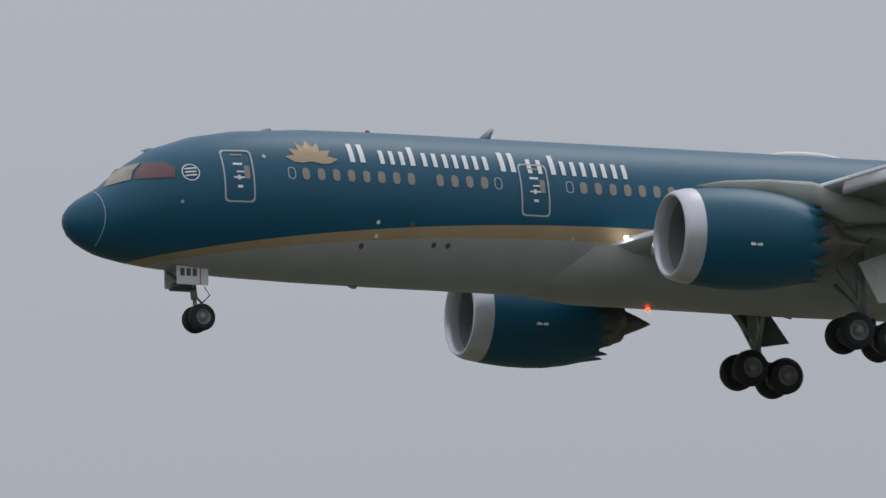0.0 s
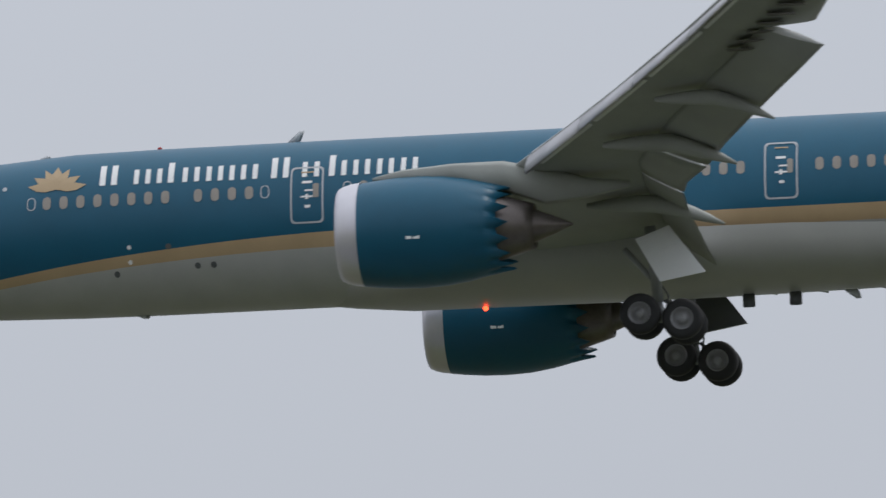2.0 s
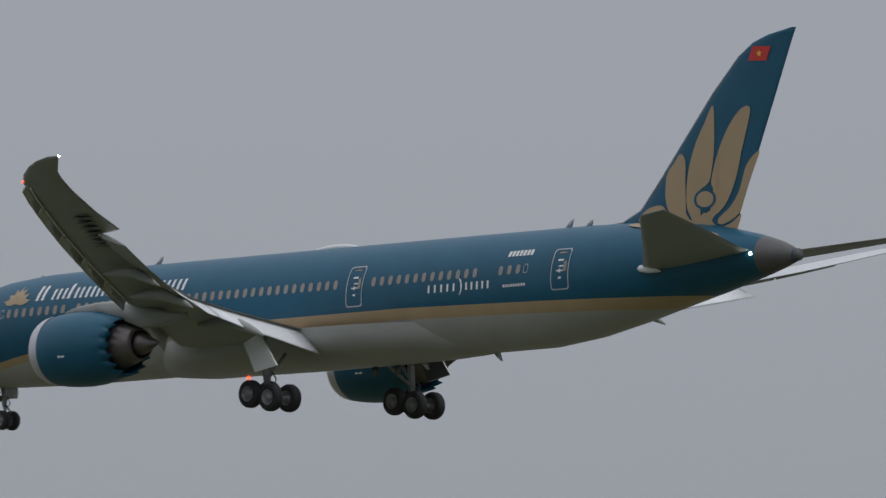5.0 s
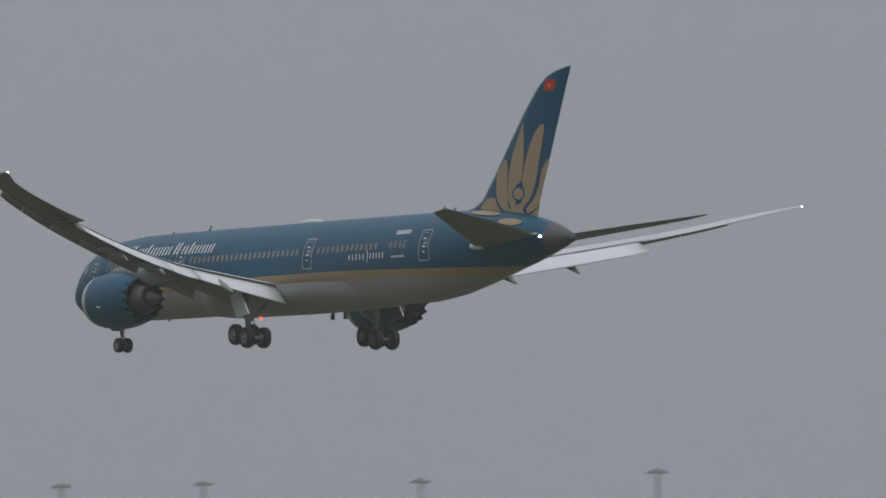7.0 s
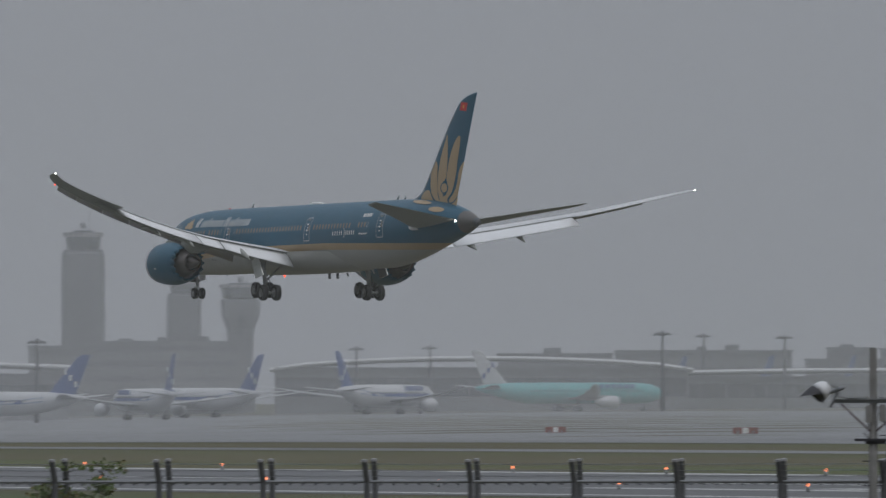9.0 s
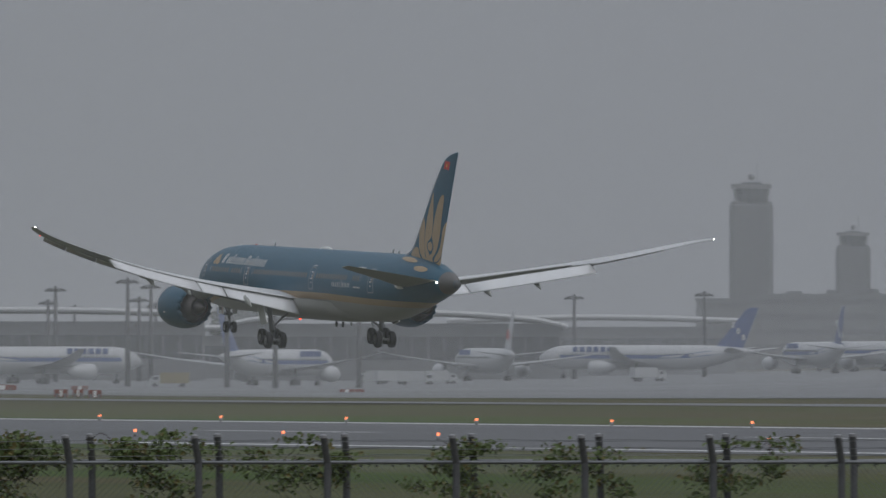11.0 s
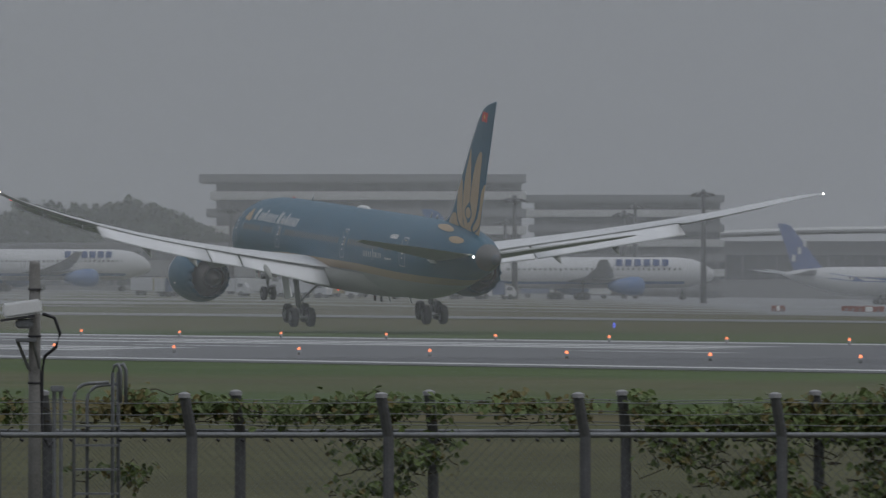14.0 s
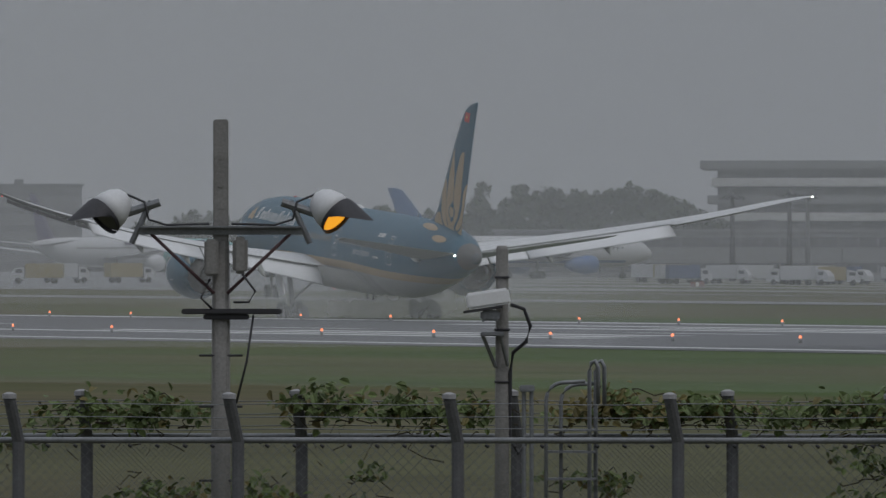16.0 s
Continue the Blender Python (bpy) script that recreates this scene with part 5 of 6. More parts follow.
TRUCKS = [  # x, y, ground, heading, colour
    (1183, 2307, -0.1, 58, 0),
    (1165, 2260, -0.1, -115, 1),
    (1149, 2212, -0.1, -147, 0),
    (1155, 2210, -0.0, -115, 0),
    (1153, 2211, -0.0, -115, 1),
    (1120, 2115, -0.0, -88, 0),
    (1139, 2105, -0.0, 57, 2),
    (1171, 2145, -0.0, -88, 0),
    (1078, 2136, -0.1, 58, 0),
    (971, 2507, -3.9, -81, 0),
    (958, 2458, -3.9, -109, 0),
    (981, 2503, -3.9, -81, 0),
    (985, 2555, -4.0, 64, 0),
    (1005, 2440, -3.1, -82, 0),
    (753, 2341, -1.6, -106, 2),
    (773, 2387, -1.7, -78, 1),
    (762, 2338, -1.8, 67, 0),
    (846, 2309, -3.8, 65, 1),
    (701, 2267, -1.0, -77, 0),
    (653, 2085, -1.0, -77, 0),
    (642, 2036, -1.0, -77, 2),
    (661, 2082, -1.2, -78, 2),
    (633, 2101, -0.6, 68, 1),
    (625, 2051, -0.7, -137, 2),
    (583, 2012, -0.3, -76, 1),
    (582, 2022, -0.3, -136, 0),
    (597, 1924, -0.7, 68, 0),
    (562, 1938, -0.3, -76, 0),
    (589, 1982, -0.4, -105, 0),
    (582, 1932, -0.5, -137, 0),
    (584, 1984, -0.4, -136, 0),
    (579, 1933, -0.5, 68, 0),
    (586, 1931, -0.6, -105, 1),
    (439, 1867, -0.0, 72, 1),
    (455, 1915, -0.0, -73, 0),
    (465, 1913, -0.0, -74, 1),
    (563, 1937, -0.3, -76, 2),
    (595, 1980, -0.5, 68, 0),
]
HAZE_WALL = mat("pale_cladding", (0.22, 0.225, 0.235), 0.7, 0, 0.12, 0.1, 0, 0, 0.4, 1.0)
ROOF = mat("pale_metal_roof", (0.55, 0.555, 0.55), 0.5, 0, 0.1, 0.1, 0, 0, 0.4, 1.0)
GLASSBAND = mat("dark_window_band", (0.07, 0.075, 0.085), 0.2, 0, 0.2, 0.2, 0, 0, 0.5, 1.0)
TOWERGREY = mat("grey_tower_concrete", (0.17, 0.175, 0.185), 0.7, 0, 0.15, 0.2, 0, 0, 0.4, 1.0)
MASTGREY = mat("mast_grey", (0.09, 0.09, 0.095), 0.6, 0.3, 0.1, 1.0)


def light_mast(x, y, z, h):
    p = thing("apron_light_mast", "tall grey steel apron light mast with a lamp crown", "light mast", Matrix.Translation((x, y, z)), "apron light masts")
    bm = bmesh.new()
    tube(bm, [(0, 0, -0.3), (0, 0, h - 0.6)], [0.62, 0.34], 10)
    part("mast_pole", bm, MASTGREY, p)
    bm = bmesh.new()
    tube(bm, [(0, 0, h - 1.1), (0, 0, h - 0.9)], 1.2, 14)
    tube(bm, [(0, 0, h - 1.4), (0, 0, h)], 0.4, 8)
    part("lamp_ring", bm, MASTGREY, p)
    bm = bmesh.new()
    for k in range(8):
        m = Matrix.Rotation(k * math.tau / 8, 4, "Z") @ Matrix.Translation((1.7, 0, h - 0.9)) @ Matrix.Rotation(radians(20), 4, "Y")
        box(bm, -0.55, 0.75, -0.3, 0.3, -0.22, 0.22, 0.04, m)
    part("floodlight", bm, MASTGREY, p, "", False)
    return p


for row in MASTS:
    light_mast(*row)

JET_PAINT = {"white": (0.7, 0.71, 0.72), "blue": (0.06, 0.11, 0.3), "teal": (0.1, 0.42, 0.42), "grey": (0.07, 0.15, 0.32), "purple": (0.05, 0.03, 0.12)}
JET_MATS = {k: mat("tail_paint_" + k, c, 0.4, 0, 0.05, 0.3) for k, c in JET_PAINT.items()}
JETWHITE = mat("white_jet_paint", (0.56, 0.57, 0.58), 0.35, 0, 0.04, 0.3)
JETWING = mat("jet_wing_grey", (0.36, 0.37, 0.38), 0.45, 0, 0.06, 0.3)
JET_LABEL = {"white": "parked white airliner with a pale tail", "blue": "parked white airliner with blue stripe and blue tail", "teal": "parked airliner with a turquoise painted body",
             "grey": "parked white airliner with a dark blue tail", "purple": "parked white freighter with a dark purple tail"}


def parked_jet(kind):
    p = thing("parked_airliner", JET_LABEL[kind], "airplane", None, "parked airliners")
    prof = [(31, -0.6, 0.05), (30.3, -0.4, 0.95), (28.8, -0.15, 1.75), (26, 0.0, 2.55), (23, 0.0, 2.85), (10, 0, 2.9), (-5, 0, 2.9), (-14, 0, 2.88), (-20, 0.45, 2.35), (-26, 1.05, 1.4), (-30.5, 1.4, 0.4)]
    bm = bmesh.new()
    loft(bm, [[(r * math.cos(k * math.tau / 24), y, 5.0 + c + r * math.sin(k * math.tau / 24)) for k in range(24)] for y, c, r in prof])
    body_mat = JET_MATS["teal"] if kind == "teal" else JETWHITE
    part("fuselage", bm, body_mat, p)
    if kind in ("blue", "grey"):
        for s in (-1, 1):
            bm = bmesh.new()
            rows = []
            for y, c, r in [q for q in prof if -26 <= q[0] <= 24]:
                z0, z1 = (-0.3 + max(0, (-y - 5) * 0.02), 0.55 + max(0, (-y - 5) * 0.04)) if kind == "blue" else (-2.1, -1.6)
                rows.append([bm.verts.new((s * (math.sqrt(max(0.01, r * r - z * z)) + 0.03), y, 5.0 + c + z)) for z in (max(-r, z0), min(r, z1))])
            for a, b in zip(rows, rows[1:]):
                bm.faces.new((a[0], a[1], b[1], b[0]))
            part("body_stripe", bm, JET_MATS[kind], p)
    for s in (-1, 1):
        bm = bmesh.new()
        loft(bm, [wing_section(s * x, 30 - y0, 30 - y1, th, z, 0, 5) for x, y0, y1, th, z in ((1.5, 9, -2.5, 1.3, 3.4), (10, 3.2, -3.0, 0.8, 4.3), (21, -4, -7.6, 0.4, 5.8), (29.5, -10, -11.8, 0.12, 7.4))])
        part("wing", bm, JETWING, p)
        bm = bmesh.new()
        spin(bm, [(8.6, 1.2), (8.9, 1.5), (8.5, 1.7), (6.5, 1.75), (4.0, 1.35), (2.2, 0.7), (1.6, 0.1)], s * 10, 2.55, 20)
        part("engine", bm, JET_MATS["grey"] if kind == "grey" else JETWHITE, p)
        bm = bmesh.new()
        spin(bm, [(8.2, 1.25), (8.0, 0.02)], s * 10, 2.55, 20)
        part("engine_fan", bm, FAN, p)
        bm = bmesh.new()
        box(bm, s * 10 - 0.2, s * 10 + 0.2, -1.5, 6.5, 3.6, 4.4, 0.1)
        part("pylon", bm, JETWING, p)
        bm = bmesh.new()
        loft(bm, [wing_section(s * x, 30 - y0, 30 - y1, th, z, 0, 5) for x, y0, y1, th, z in ((0.6, -22.5, -29, 0.5, 6.2), (9.5, -29.5, -31.6, 0.15, 7.2))])
        part("tailplane", bm, JETWING, p)
        bm = bmesh.new()
        for y in (-1.4, 0.1):
            tube(bm, [(s * 4.9 - 0.7, y, 0.68), (s * 4.9 + 0.7, y, 0.68)], 0.68, 16)
        tube(bm, [(s * 4.9, -0.6, 0.7), (s * 4.9, -0.6, 3.8)], 0.2, 8)
        part("main_gear", bm, TYRE, p)
    bm = bmesh.new()
    tube(bm, [(-0.5, 24, 0.5), (0.5, 24, 0.5)], 0.5, 16)
    tube(bm, [(0, 24, 0.5), (0, 24, 3)], 0.15, 8)
    part("nose_gear", bm, TYRE, p)
    bm = bmesh.new()
    loft(bm, [[(sx * w, y, z) for sx, y in ((0, y0), (1, (y0 * 2 + y1) / 3), (0, y1), (-1, (y0 * 2 + y1) / 3))] for z, y0, y1, w in ((6.4, -17.5, -27.6, 0.4), (7.9, -20.5, -28.2, 0.35), (16.2, -28.6, -32.0, 0.12), (16.7, -30, -32.2, 0.06))])
    fin = part("tail_fin", bm, JETWHITE if kind in ("teal", ) else JET_MATS[kind], p, "", False)
    if kind in ("blue", "white", "teal"):
        for s in (-1, 1):
            bm = bmesh.new()
            mk = JET_MATS["blue"] if kind == "teal" else (RED if kind == "white" else JETWHITE)
            if kind == "white":
                bm.faces.new([bm.verts.new((s * 0.42, -26.4 + 1.35 * math.cos(k * math.tau / 14), 11.0 + 1.35 * math.sin(k * math.tau / 14))) for k in range(14)])
            else:
                for k in range(3):
                    box(bm, s * 0.3, s * 0.42, -25.6 - k * 1.5, -24.8 - k * 1.5, 12.0 - k * 1.5, 13.4 - k * 1.5)
            part("tail_emblem", bm, mk, fin, "", False)
    bm = bmesh.new()
    for s in (-1, 1):
        for k in range(34):
            y = 21.5 - k * 1.12
            box(bm, s * 2.84 - 0.06, s * 2.84 + 0.06, y, y + 0.35, 5.45, 5.9)
    part("window_row", bm, DARKGREY, p, "", False)
    bm = bmesh.new()
    for k in range(6):
        for s in (-1, 1):
            box(bm, s * 2.72 - 0.16, s * 2.72 + 0.16, 18 - k * 2.0, 19.2 - k * 2.0, 6.3, 7.5)
    part("title_bar", bm, JET_MATS["blue" if kind != "purple" else "purple"], p, "", False)
    return p


_jets = {}
for jx, jy, jz, jh, jk in JETS:
    m = pose(jx, jy, jz + 0.05, 0, 0, jh)
    if jk not in _jets:
        _jets[jk] = parked_jet(jk)
        _jets[jk].matrix_world = m
    else:
        copy_thing(_jets[jk], m)


def building(x, y, z, turn, w, dep, h, kind):
    labels = {"pier": "long low terminal pier with pale roof and dark glass", "block": "grey multi-storey airport building", "hall": "terminal hall with a wide pale curved roof",
              "deck": "pale multi-storey parking deck with dark open floors", "gate": "low gate building with boarding bridges and dark glass"}
    p = thing("terminal_building" if kind != "deck" else "parking_deck", labels[kind], "building", pose(x, y, z - 0.4, 0, 0, turn))
    rng = random.Random(int(x + y))
    h += 0.4
    bm = bmesh.new()
    if kind == "deck":
        nf = max(3, round(h / 3.6))
        fh = h / nf
        box(bm, -w / 2 + 1, w / 2 - 1, 3, dep, 0, h - 1)
        part("wall", bm, TOWERGREY, p, "", False)
        for k in range(nf):
            bm = bmesh.new()
            box(bm, -w / 2 - rng.uniform(0, 3), w / 2, 0, dep, k * fh + fh * 0.45, (k + 1) * fh - fh * 0.06, 0.1)
            part("parapet", bm, ROOF if k % 2 else HAZE_WALL, p, "", False)
        bm = bmesh.new()
        for k in range(int(w / 7)):
            xx = -w / 2 + 3.5 + k * 7
            box(bm, xx - 0.35, xx + 0.35, 0.6, 1.4, 0, h - 0.5)
        part("column", bm, HAZE_WALL, p, "", False)
    else:
        top = h * (0.8 if kind in ("pier", "hall") else 1.0)
        box(bm, -w / 2, w / 2, 0, dep, 0, top)
        part("wall", bm, HAZE_WALL, p, "", False)
        bands = ((0.3, 0.62),) if kind in ("pier", "hall") else tuple(((k + 0.3) / max(1, int(h / 4)), (k + 0.68) / max(1, int(h / 4))) for k in range(max(1, int(h / 4))))
        for b0, b1 in bands:
            bm = bmesh.new()
            box(bm, -w / 2 + 0.6, w / 2 - 0.6, -0.12, 0.2, b0 * h, b1 * h)
            g = part("window_band", bm, TOWERGREY if kind == "block" else GLASSBAND, p, "", False)
            bm = bmesh.new()
            for k in range(int(w / 4)):
                xx = -w / 2 + 2 + k * 4
                box(bm, xx - 0.12, xx + 0.12, -0.3, -0.1, b0 * h, b1 * h)
            part("mullion", bm, HAZE_WALL, g, "", False)
        bm = bmesh.new()
        if kind in ("pier", "hall"):
            rings = []
            for k in range(13):
                t = k / 12
                c = math.sin(math.pi * t) ** 0.6 if kind == "hall" else 0.7 + 0.3 * math.sin(math.pi * t)
                xx = -w / 2 - 1.5 + (w + 3) * t
                zt = top + (h - top) * c
                rings.append([(xx, -4, zt - 1.2), (xx, -4.2, zt - 0.7), (xx, dep * 0.4, zt), (xx, dep + 2, zt - 1), (xx, dep + 2, zt - 1.6)])
            loft(bm, rings)
            part("roof", bm, ROOF, p, "pale overhanging roof", False)
        else:
            box(bm, -w / 2 - 0.5, w / 2 + 0.5, -0.5, dep + 0.5, h - 0.6, h, 0.1)
            part("roof", bm, HAZE_WALL, p, "", False)
            for k in range(max(1, int(w / 16))):
                bm = bmesh.new()
                xx = rng.uniform(-w / 2 + 3, w / 2 - 6)
                box(bm, xx, xx + rng.uniform(2, 5), 6, 12, h, h + rng.uniform(0.8, 2))
                part("roof_unit", bm, TOWERGREY, p, "", False)
        if kind == "gate":
            for k in range(int(w / 16)):
                xx = -w / 2 + 8 + k * 16
                bm = bmesh.new()
                box(bm, xx - 1.4, xx + 1.4, -22, 0, 3.8, 6.4, 0.1)
                b = part("boarding_bridge", bm, HAZE_WALL, p, "grey boarding bridge on legs", False)
                bm = bmesh.new()
                for yy in (-20, -8):
                    box(bm, xx - 1.1, xx - 0.6, yy - 0.3, yy + 0.3, 0, 3.9)
                    box(bm, xx + 0.6, xx + 1.1, yy - 0.3, yy + 0.3, 0, 3.9)
                part("bridge_leg", bm, TOWERGREY, b, "", False)
    return p


for row in BUILDINGS:
    building(*row)


def control_tower(x, y, z, turn, w, h, kind):
    p = thing("control_tower", "tall grey airport control tower with a glazed cab" if kind == "slab" else "grey control tower flaring out at the top", "tower", pose(x, y, z - 0.5, 0, 0, turn))
    bm = bmesh.new()
    if kind == "slab":
        prof = [(0, 0.54), (h * 0.84, 0.54), (h * 0.845, 0.5), (h * 0.86, 0.5)]
    else:
        prof = [(0, 0.36), (h * 0.45, 0.3), (h * 0.62, 0.33), (h * 0.72, 0.46), (h * 0.84, 0.48)]
    loft(bm, [[(r * w * sx, r * w * 0.8 * sy, zz) for sx, sy in ((-1, -0.7), (-0.8, -1), (0.8, -1), (1, -0.7), (1, 0.7), (0.8, 1), (-0.8, 1), (-1, 0.7))] for zz, r in prof])
    part("shaft", bm, TOWERGREY, p, "", False)
    bm = bmesh.new()
    n = 12
    cab_w = w * (0.95 if kind == "slab" else 1.0)
    loft(bm, [[(r * cab_w * math.cos(k * math.tau / n), r * w * math.sin(k * math.tau / n), h * t) for k in range(n)] for t, r in ((0.8, 0.34), (0.84, 0.36), (0.85, 0.42), (0.9, 0.45), (0.905, 0.47), (0.93, 0.47), (0.935, 0.3), (0.96, 0.28))])
    part("cab", bm, GLASSBAND, p, "dark glazed control cab", False)
    bm = bmesh.new()
    loft(bm, [[(r * w * math.cos(k * math.tau / n), r * w * math.sin(k * math.tau / n), h * t) for k in range(n)] for t, r in ((0.925, 0.5), (0.95, 0.5))])
    bmesh.ops.create_uvsphere(bm, u_segments=10, v_segments=8, radius=w * 0.09, matrix=Matrix.Translation((0, 0, h * 0.985)))
    tube(bm, [(w * 0.15, 0, h * 0.95), (w * 0.15, 0, h * 1.07)], 0.12, 6)
    part("cab_roof", bm, HAZE_WALL, p, "", False)
    bm = bmesh.new()
    for k in range(int(h * 0.72 / 4.5)):
        box(bm, -w * 0.03, w * 0.03, -w * 0.42, -w * 0.38, 3 + k * 4.5, 5 + k * 4.5)
    part("shaft_window", bm, GLASSBAND, p, "", False)


for row in TOWERS:
    control_tower(*row)


def woodland(x, y, z, turn, w, h, seed):
    """A far belt of trees: clumps of small leaf faces on trunks, with an uneven outline."""
    rng = random.Random(seed)
    verts, faces, mats = [], [], []
    n = max(5, int(w / 1.9))
    for i in range(n):
        cx, cy = -w / 2 + w * (i + rng.uniform(0.2, 0.8)) / n, rng.uniform(0, 18)
        th = h * rng.uniform(0.62, 1.0)
        j = len(verts)
        for a in range(5):
            verts += [Vector((cx + 0.3 * math.cos(a * 1.257), cy + 0.3 * math.sin(a * 1.257), -0.5)), Vector((cx + 0.1 * math.cos(a * 1.257), cy + 0.1 * math.sin(a * 1.257), th * 0.9))]
        for a in range(5):
            b = (a + 1) % 5
            faces.append((j + 2 * a, j + 2 * b, j + 2 * b + 1, j + 2 * a + 1))
            mats.append(1)
        blobs = [(cx + rng.gauss(0, 1.5), cy + rng.gauss(0, 1.2), th * rng.uniform(0.12, 0.95), rng.uniform(1.2, 2.4)) for _ in range(14)]
        for bx, by, bz, br in blobs:
            for _ in range(60):
                d = Vector((rng.gauss(0, 1), rng.gauss(0, 1), rng.gauss(0, 0.8)))
                d = d.normalized() * br * rng.uniform(0.5, 1.05)
                c = Vector((bx, by, bz)) + d
                m = Euler((rng.uniform(0, 6), rng.uniform(0, 6), rng.uniform(0, 6))).to_matrix()
                s = rng.uniform(0.45, 0.9)
                j = len(verts)
                verts += [c + m @ Vector(q) * s for q in ((-1, -0.6, 0), (0.2, -0.8, 0.2), (1, 0.1, 0), (0.1, 0.9, -0.2))]
                faces.append((j, j + 1, j + 2, j + 3))
                mats.append(0)
    me = bpy.data.meshes.new("woodland")
    me.from_pydata(verts, [], faces)
    me.materials.append(FARLEAF)
    me.materials.append(STEM)
    me.polygons.foreach_set("material_index", mats)
    ob = new("woodland", me)
    ob.matrix_world = pose(x, y, z, 0, 0, turn)
    return tagged(ob, "dark green belt of trees behind the airport", "trees", kind="stuff")


FARLEAF = mat("far_foliage", (0.045, 0.065, 0.035), 0.8, 0, 0.4, 0.3)
for i, row in enumerate(WOODS):
    woodland(*row, seed=20 + i)


# ---- boards and vehicles on the far side ----
ORANGE = mat("red_white_board", (0.26, 0.08, 0.06), 0.6, 0, 0.2, 0.5)
TRUCK_MATS = [mat("vehicle_white", (0.5, 0.51, 0.52), 0.4), mat("vehicle_yellow", (0.3, 0.24, 0.1), 0.4), mat("vehicle_blue", (0.06, 0.1, 0.2), 0.4)]
TRUCK_WORDS = ("white", "yellow", "blue")
for sx, sy, sz, sturn, sw in SIGNS:
    sw *= 0.6
    ob = thing("warning_board", "low red and white warning board on the airfield grass", "sign", pose(sx, sy, sz, 0, 0, sturn), "warning boards")
    bm = bmesh.new()
    box(bm, -sw / 2, sw / 2, -0.1, 0.1, 0.15, 0.85, 0.03)
    part("board", bm, ORANGE, ob, "", False)
    for k in (-1, 1):
        bm = bmesh.new()
        box(bm, k * sw * 0.3 - 0.12, k * sw * 0.3 + 0.12, -0.14, 0.14, -0.1, 0.5)
        part("foot", bm, CONC_POLE, ob, "", False)
    bm = bmesh.new()
    box(bm, -sw * 0.12, sw * 0.12, -0.13, -0.1, 0.2, 0.8)
    part("white_panel", bm, LETTER, ob, "", False)


def service_truck(x, y, z, heading, colour):
    p = thing("service_truck", TRUCK_WORDS[colour] + " airport service truck parked on the apron", "truck", pose(x, y, z, 0, 0, heading), "service trucks")
    bm = bmesh.new()
    box(bm, -1.15, 1.15, -4.2, 1.6, 0.9, 3.1, 0.08)
    part("cargo_body", bm, TRUCK_MATS[colour], p, "", False)
    bm = bmesh.new()
    loft(bm, [[(s * 1.1, 1.75, zz) for s, zz in ((-1, 0.6), (1, 0.6), (1, 2.6), (-1, 2.6))], [(s * 1.1, 3.2, zz) for s, zz in ((-1, 0.6), (1, 0.6), (1, 2.4), (-1, 2.4))], [(s * 1.05, 3.9, zz) for s, zz in ((-1, 0.6), (1, 0.6), (1, 1.5), (-1, 1.5))]])
    cab = part("cab", bm, TRUCK_MATS[0], p, "", False)
    bm = bmesh.new()
    box(bm, -1.13, 1.13, 2.0, 3.1, 1.6, 2.25, 0.05)
    part("cab_window", bm, GLASSBAND, cab, "", False)
    for s in (-1, 1):
        for yy in (-2.8, 2.7):
            bm = bmesh.new()
            tube(bm, [(s * 0.85, yy, 0.48), (s * 1.13, yy, 0.48)], 0.48, 14)
            part("wheel", bm, TYRE, p)


for row in TRUCKS:
    service_truck(*row)


# ---- spray thrown up from the wet runway ----
def spray_sheet(parent, dx, dy, rx, rz, share):
    m = bpy.data.materials.new("water_spray")
    m.use_nodes = True
    n, l = m.node_tree.nodes, m.node_tree.links
    n.remove(n["Principled BSDF"])
    tc, gr, no, mp = (n.new(k) for k in ("ShaderNodeTexCoord", "ShaderNodeTexGradient", "ShaderNodeTexNoise", "ShaderNodeMapping"))
    gr.gradient_type = "SPHERICAL"
    mp.inputs["Scale"].default_value = (1 / rx, 1.0, 1 / rz)
    l.new(tc.outputs["Object"], mp.inputs[0])
    l.new(mp.outputs[0], gr.inputs[0])
    no.inputs["Scale"].default_value, no.inputs["Detail"].default_value = 0.35, 5
    l.new(tc.outputs["Object"], no.inputs["Vector"])
    m1, m2 = n.new("ShaderNodeMath"), n.new("ShaderNodeMath")
    m1.operation = m2.operation = "MULTIPLY"
    l.new(gr.outputs["Fac"], m1.inputs[0])
    l.new(no.outputs[0], m1.inputs[1])
    l.new(m1.outputs[0], m2.inputs[0])
    m2.inputs[1].default_value = share * 2
    tr, di, tl, half, mix = (n.new(k) for k in ("ShaderNodeBsdfTransparent", "ShaderNodeBsdfDiffuse", "ShaderNodeBsdfTranslucent", "ShaderNodeMixShader", "ShaderNodeMixShader"))
    for q in (di, tl):
        q.inputs[0].default_value = (0.9, 0.91, 0.91, 1)
    l.new(di.outputs[0], half.inputs[1])
    l.new(tl.outputs[0], half.inputs[2])
    l.new(m2.outputs[0], mix.inputs[0])
    l.new(tr.outputs[0], mix.inputs[1])
    l.new(half.outputs[0], mix.inputs[2])
    l.new(mix.outputs[0], n["Material Output"].inputs[0])
    bm = bmesh.new()
    bm.faces.new([bm.verts.new(p) for p in ((-rx, 0, -0.9), (rx, 0, -0.9), (rx, 0, rz), (-rx, 0, rz))])
    ob = part("spray_layer", bm, m, parent)
    ob.location = (dx, dy, 0.95)
    ob.visible_shadow = False


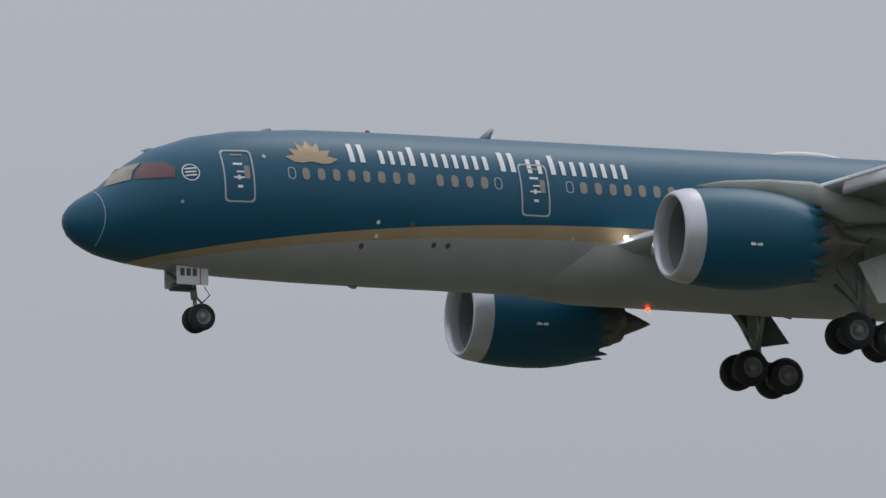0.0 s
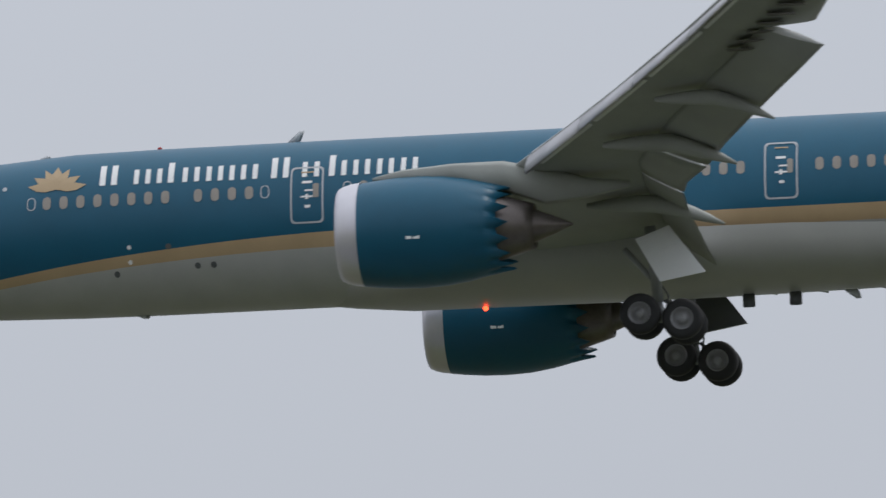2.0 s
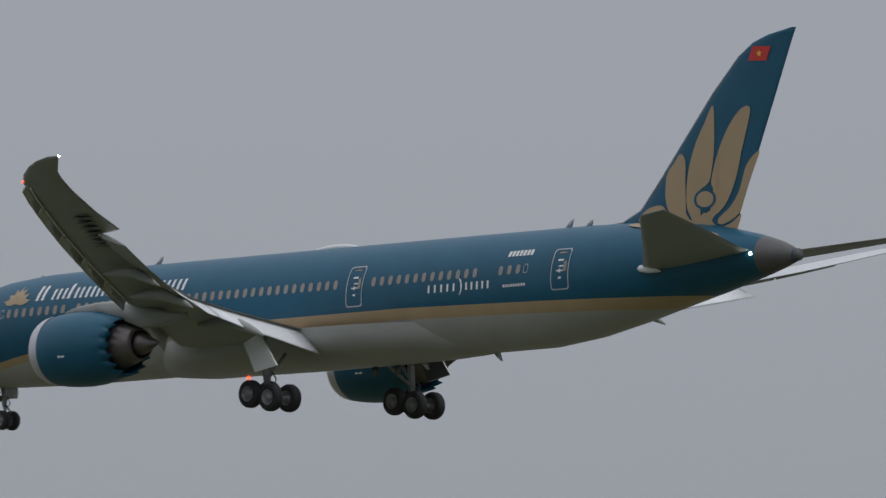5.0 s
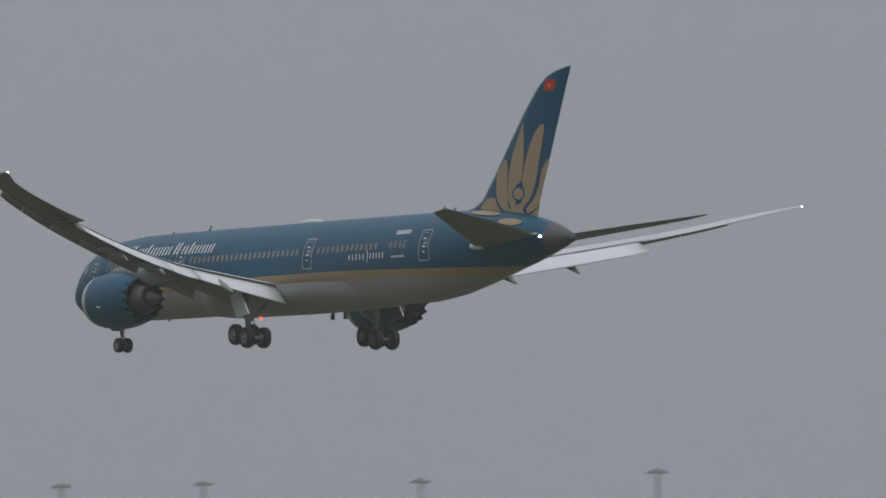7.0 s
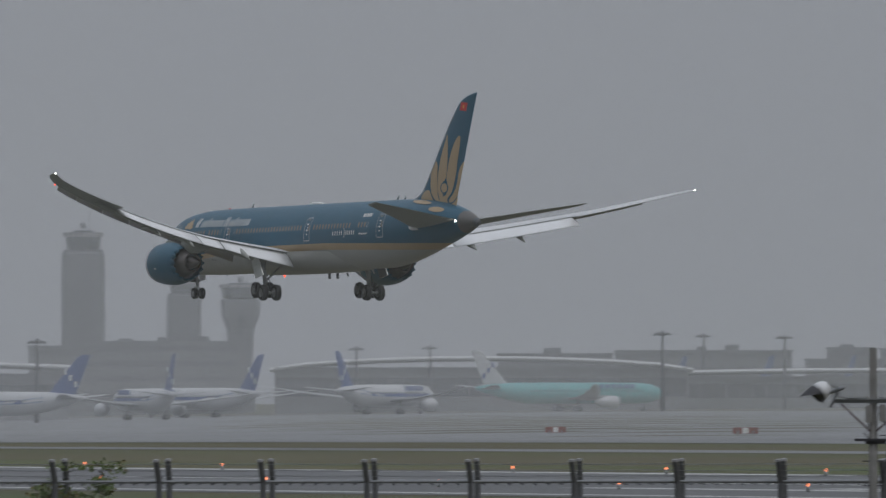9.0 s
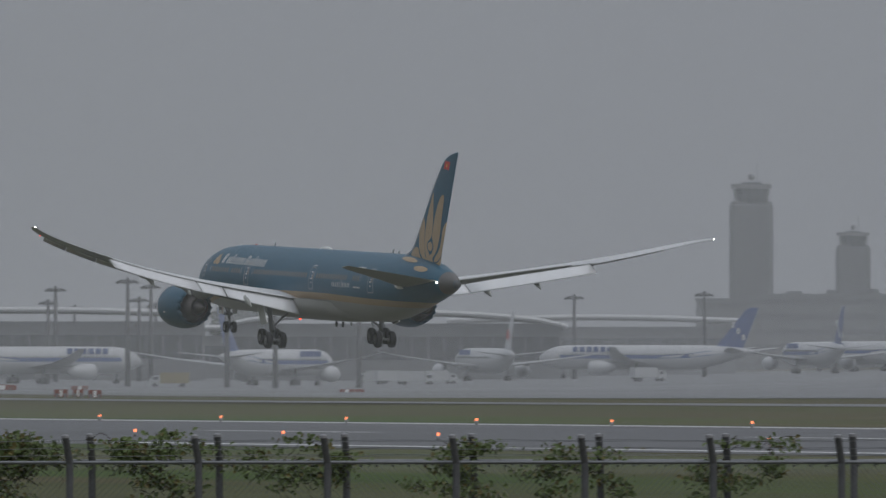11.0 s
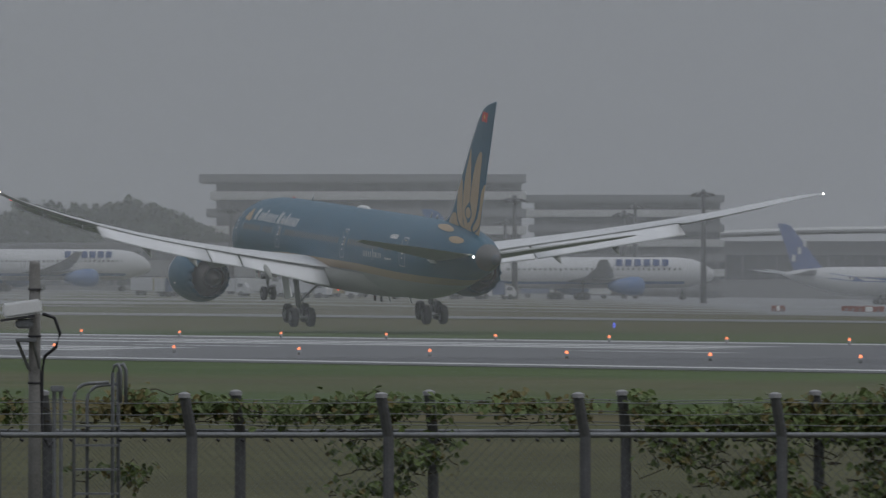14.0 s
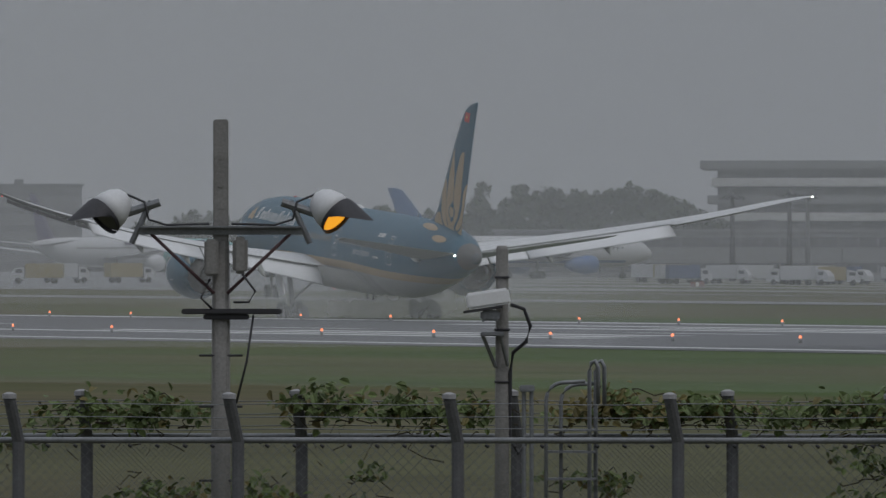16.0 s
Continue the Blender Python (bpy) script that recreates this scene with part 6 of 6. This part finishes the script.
spray = thing("runway_spray", "thin grey water spray hanging low over the wet runway", "spray", pose(234, 826, -7.0, 0, 0, -15.3))
for dx, dy, rx, rz, share in ((2, -14, 15, 3.4, 0.36), (0, -5, 14, 3.0, 0.3), (6, 14, 22, 4.2, 0.3)):
    spray_sheet(spray, dx, dy, rx, rz, share)


# ---- haze over the airfield, put in as see-through grey sheets ----
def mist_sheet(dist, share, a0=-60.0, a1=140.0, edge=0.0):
    """One see-through sheet standing in for haze at a distance, thinning out with height."""
    m = bpy.data.materials.new("haze_sheet")
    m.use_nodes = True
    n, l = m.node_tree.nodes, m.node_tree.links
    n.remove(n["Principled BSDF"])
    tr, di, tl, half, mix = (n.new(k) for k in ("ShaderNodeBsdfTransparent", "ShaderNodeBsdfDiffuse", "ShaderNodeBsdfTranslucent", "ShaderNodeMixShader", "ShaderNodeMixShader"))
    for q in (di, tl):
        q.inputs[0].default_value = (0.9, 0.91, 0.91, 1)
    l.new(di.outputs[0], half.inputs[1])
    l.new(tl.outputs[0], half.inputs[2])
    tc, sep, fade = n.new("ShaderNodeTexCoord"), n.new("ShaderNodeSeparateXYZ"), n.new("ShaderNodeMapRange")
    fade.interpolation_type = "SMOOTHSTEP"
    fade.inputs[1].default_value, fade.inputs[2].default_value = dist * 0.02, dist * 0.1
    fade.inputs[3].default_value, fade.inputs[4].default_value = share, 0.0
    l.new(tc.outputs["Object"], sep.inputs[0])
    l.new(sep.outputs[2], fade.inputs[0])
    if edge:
        # the sheet thins out sideways towards its ends
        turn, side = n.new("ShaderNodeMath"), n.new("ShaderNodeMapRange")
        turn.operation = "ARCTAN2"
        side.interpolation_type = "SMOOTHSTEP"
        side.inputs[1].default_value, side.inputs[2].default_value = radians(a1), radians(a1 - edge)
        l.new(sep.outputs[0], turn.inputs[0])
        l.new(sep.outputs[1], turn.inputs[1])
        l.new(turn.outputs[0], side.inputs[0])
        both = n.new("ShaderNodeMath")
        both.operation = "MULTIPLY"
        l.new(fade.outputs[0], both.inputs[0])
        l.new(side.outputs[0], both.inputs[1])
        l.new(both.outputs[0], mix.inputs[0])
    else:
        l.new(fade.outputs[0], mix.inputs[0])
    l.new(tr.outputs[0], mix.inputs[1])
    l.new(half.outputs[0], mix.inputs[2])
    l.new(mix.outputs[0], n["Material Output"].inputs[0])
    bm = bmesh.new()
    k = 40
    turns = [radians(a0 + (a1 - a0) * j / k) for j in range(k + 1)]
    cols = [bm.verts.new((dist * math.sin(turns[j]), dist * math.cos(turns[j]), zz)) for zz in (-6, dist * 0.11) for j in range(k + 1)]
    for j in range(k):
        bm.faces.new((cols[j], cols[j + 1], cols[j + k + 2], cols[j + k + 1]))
    ob = tagged(part("haze_sheet", bm, m, None), "see-through grey sheet standing in for rain haze in the air", "mist", kind="structure")
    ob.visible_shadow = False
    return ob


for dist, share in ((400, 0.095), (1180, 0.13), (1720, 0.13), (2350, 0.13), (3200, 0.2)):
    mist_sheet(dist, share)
# an added haze sheet that pales the view towards the runway's far end
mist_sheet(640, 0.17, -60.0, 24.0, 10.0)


# ---- motion ----
PLANE_ROWS = [
    (0.0, pose(382.39, -283.71, 66.977, 2.004, 0.467, 0.500)),
    (0.5, pose(381.22, -225.61, 67.481, 2.000, -0.000, 0.000)),
    (1.0, pose(376.15, -169.79, 69.692, 2.000, -0.000, 0.000)),
    (1.5, pose(373.83, -113.04, 73.134, 2.000, -0.000, 0.000)),
    (2.0, pose(376.22, -52.95, 74.717, 2.000, -0.000, 0.000)),
    (2.5, pose(378.10, 6.98, 75.346, 2.000, -0.000, 0.000)),
    (3.0, pose(373.58, 65.77, 73.765, 2.130, -0.243, -0.321)),
    (3.5, pose(374.34, 134.60, 71.701, 1.737, -0.633, 0.114)),
    (3.7, pose(373.49, 161.28, 70.198, 1.800, -0.663, 0.166)),
    (5.8, pose(366.29, 455.07, 44.622, -0.315, 0.003, 2.466)),
    (6.0, pose(361.76, 478.01, 42.290, -0.395, 0.012, 2.496)),
    (6.5, pose(357.73, 553.85, 35.008, -0.842, 0.153, 3.328)),
    (7.0, pose(344.01, 613.70, 25.217, -1.048, 0.090, 3.301)),
    (7.5, pose(362.30, 688.94, 23.771, -1.208, -0.157, 2.839)),
    (8.0, pose(368.20, 739.45, 21.589, -0.915, -0.308, 1.852)),
    (8.5, pose(388.01, 819.80, 20.023, -0.869, -0.137, 1.687)),
    (8.7, pose(394.94, 850.34, 19.316, -0.831, -0.125, 1.668)),
    (10.8, pose(356.89, 919.00, 10.644, 1.483, -0.305, -0.800)),
    (11.0, pose(351.85, 919.58, 10.181, 1.582, -0.312, -0.873)),
    (11.5, pose(338.43, 918.17, 9.024, 1.838, -0.184, -0.926)),
    (12.0, pose(324.20, 912.45, 8.255, 2.011, -0.235, -0.873)),
    (12.5, pose(310.20, 904.66, 7.421, 2.200, -0.591, -0.821)),
    (13.0, pose(294.95, 891.98, 6.770, 2.324, -0.892, -0.681)),
    (13.5, pose(277.85, 872.76, 6.412, 2.439, -1.179, -0.550)),
    (14.0, pose(259.47, 846.63, 6.106, 2.617, -1.015, -0.250)),
    (14.5, pose(240.97, 817.92, 5.832, 2.851, -0.818, -0.048)),
    (15.0, pose(233.30, 823.52, 5.930, 3.085, -0.868, 0.329)),
    (15.5, pose(232.34, 850.95, 5.725, 2.925, -0.808, 0.362)),
    (16.0, pose(230.90, 877.43, 5.261, 2.617, -0.547, 0.479)),
]


# the spray rises from the runway where the main wheels touch down and trails them
SPRAY_ROWS = [
    (0.0, pose(234, 826, -7.0, 0, 0, -15.3)),
    (14.5, pose(234, 826, -7.0, 0, 0, -15.3)),
    (15.0, pose(233, 826, -6.0, 0, 0, -15.3)),
    (15.5, pose(232, 852, -1.8, 0, 0, -15.3)),
    (16.0, pose(231, 878, 0.05, 0, 0, -15.3)),
]


def motions():
    walk(plane, PLANE_ROWS)
    walk(spray, SPRAY_ROWS)


motions()
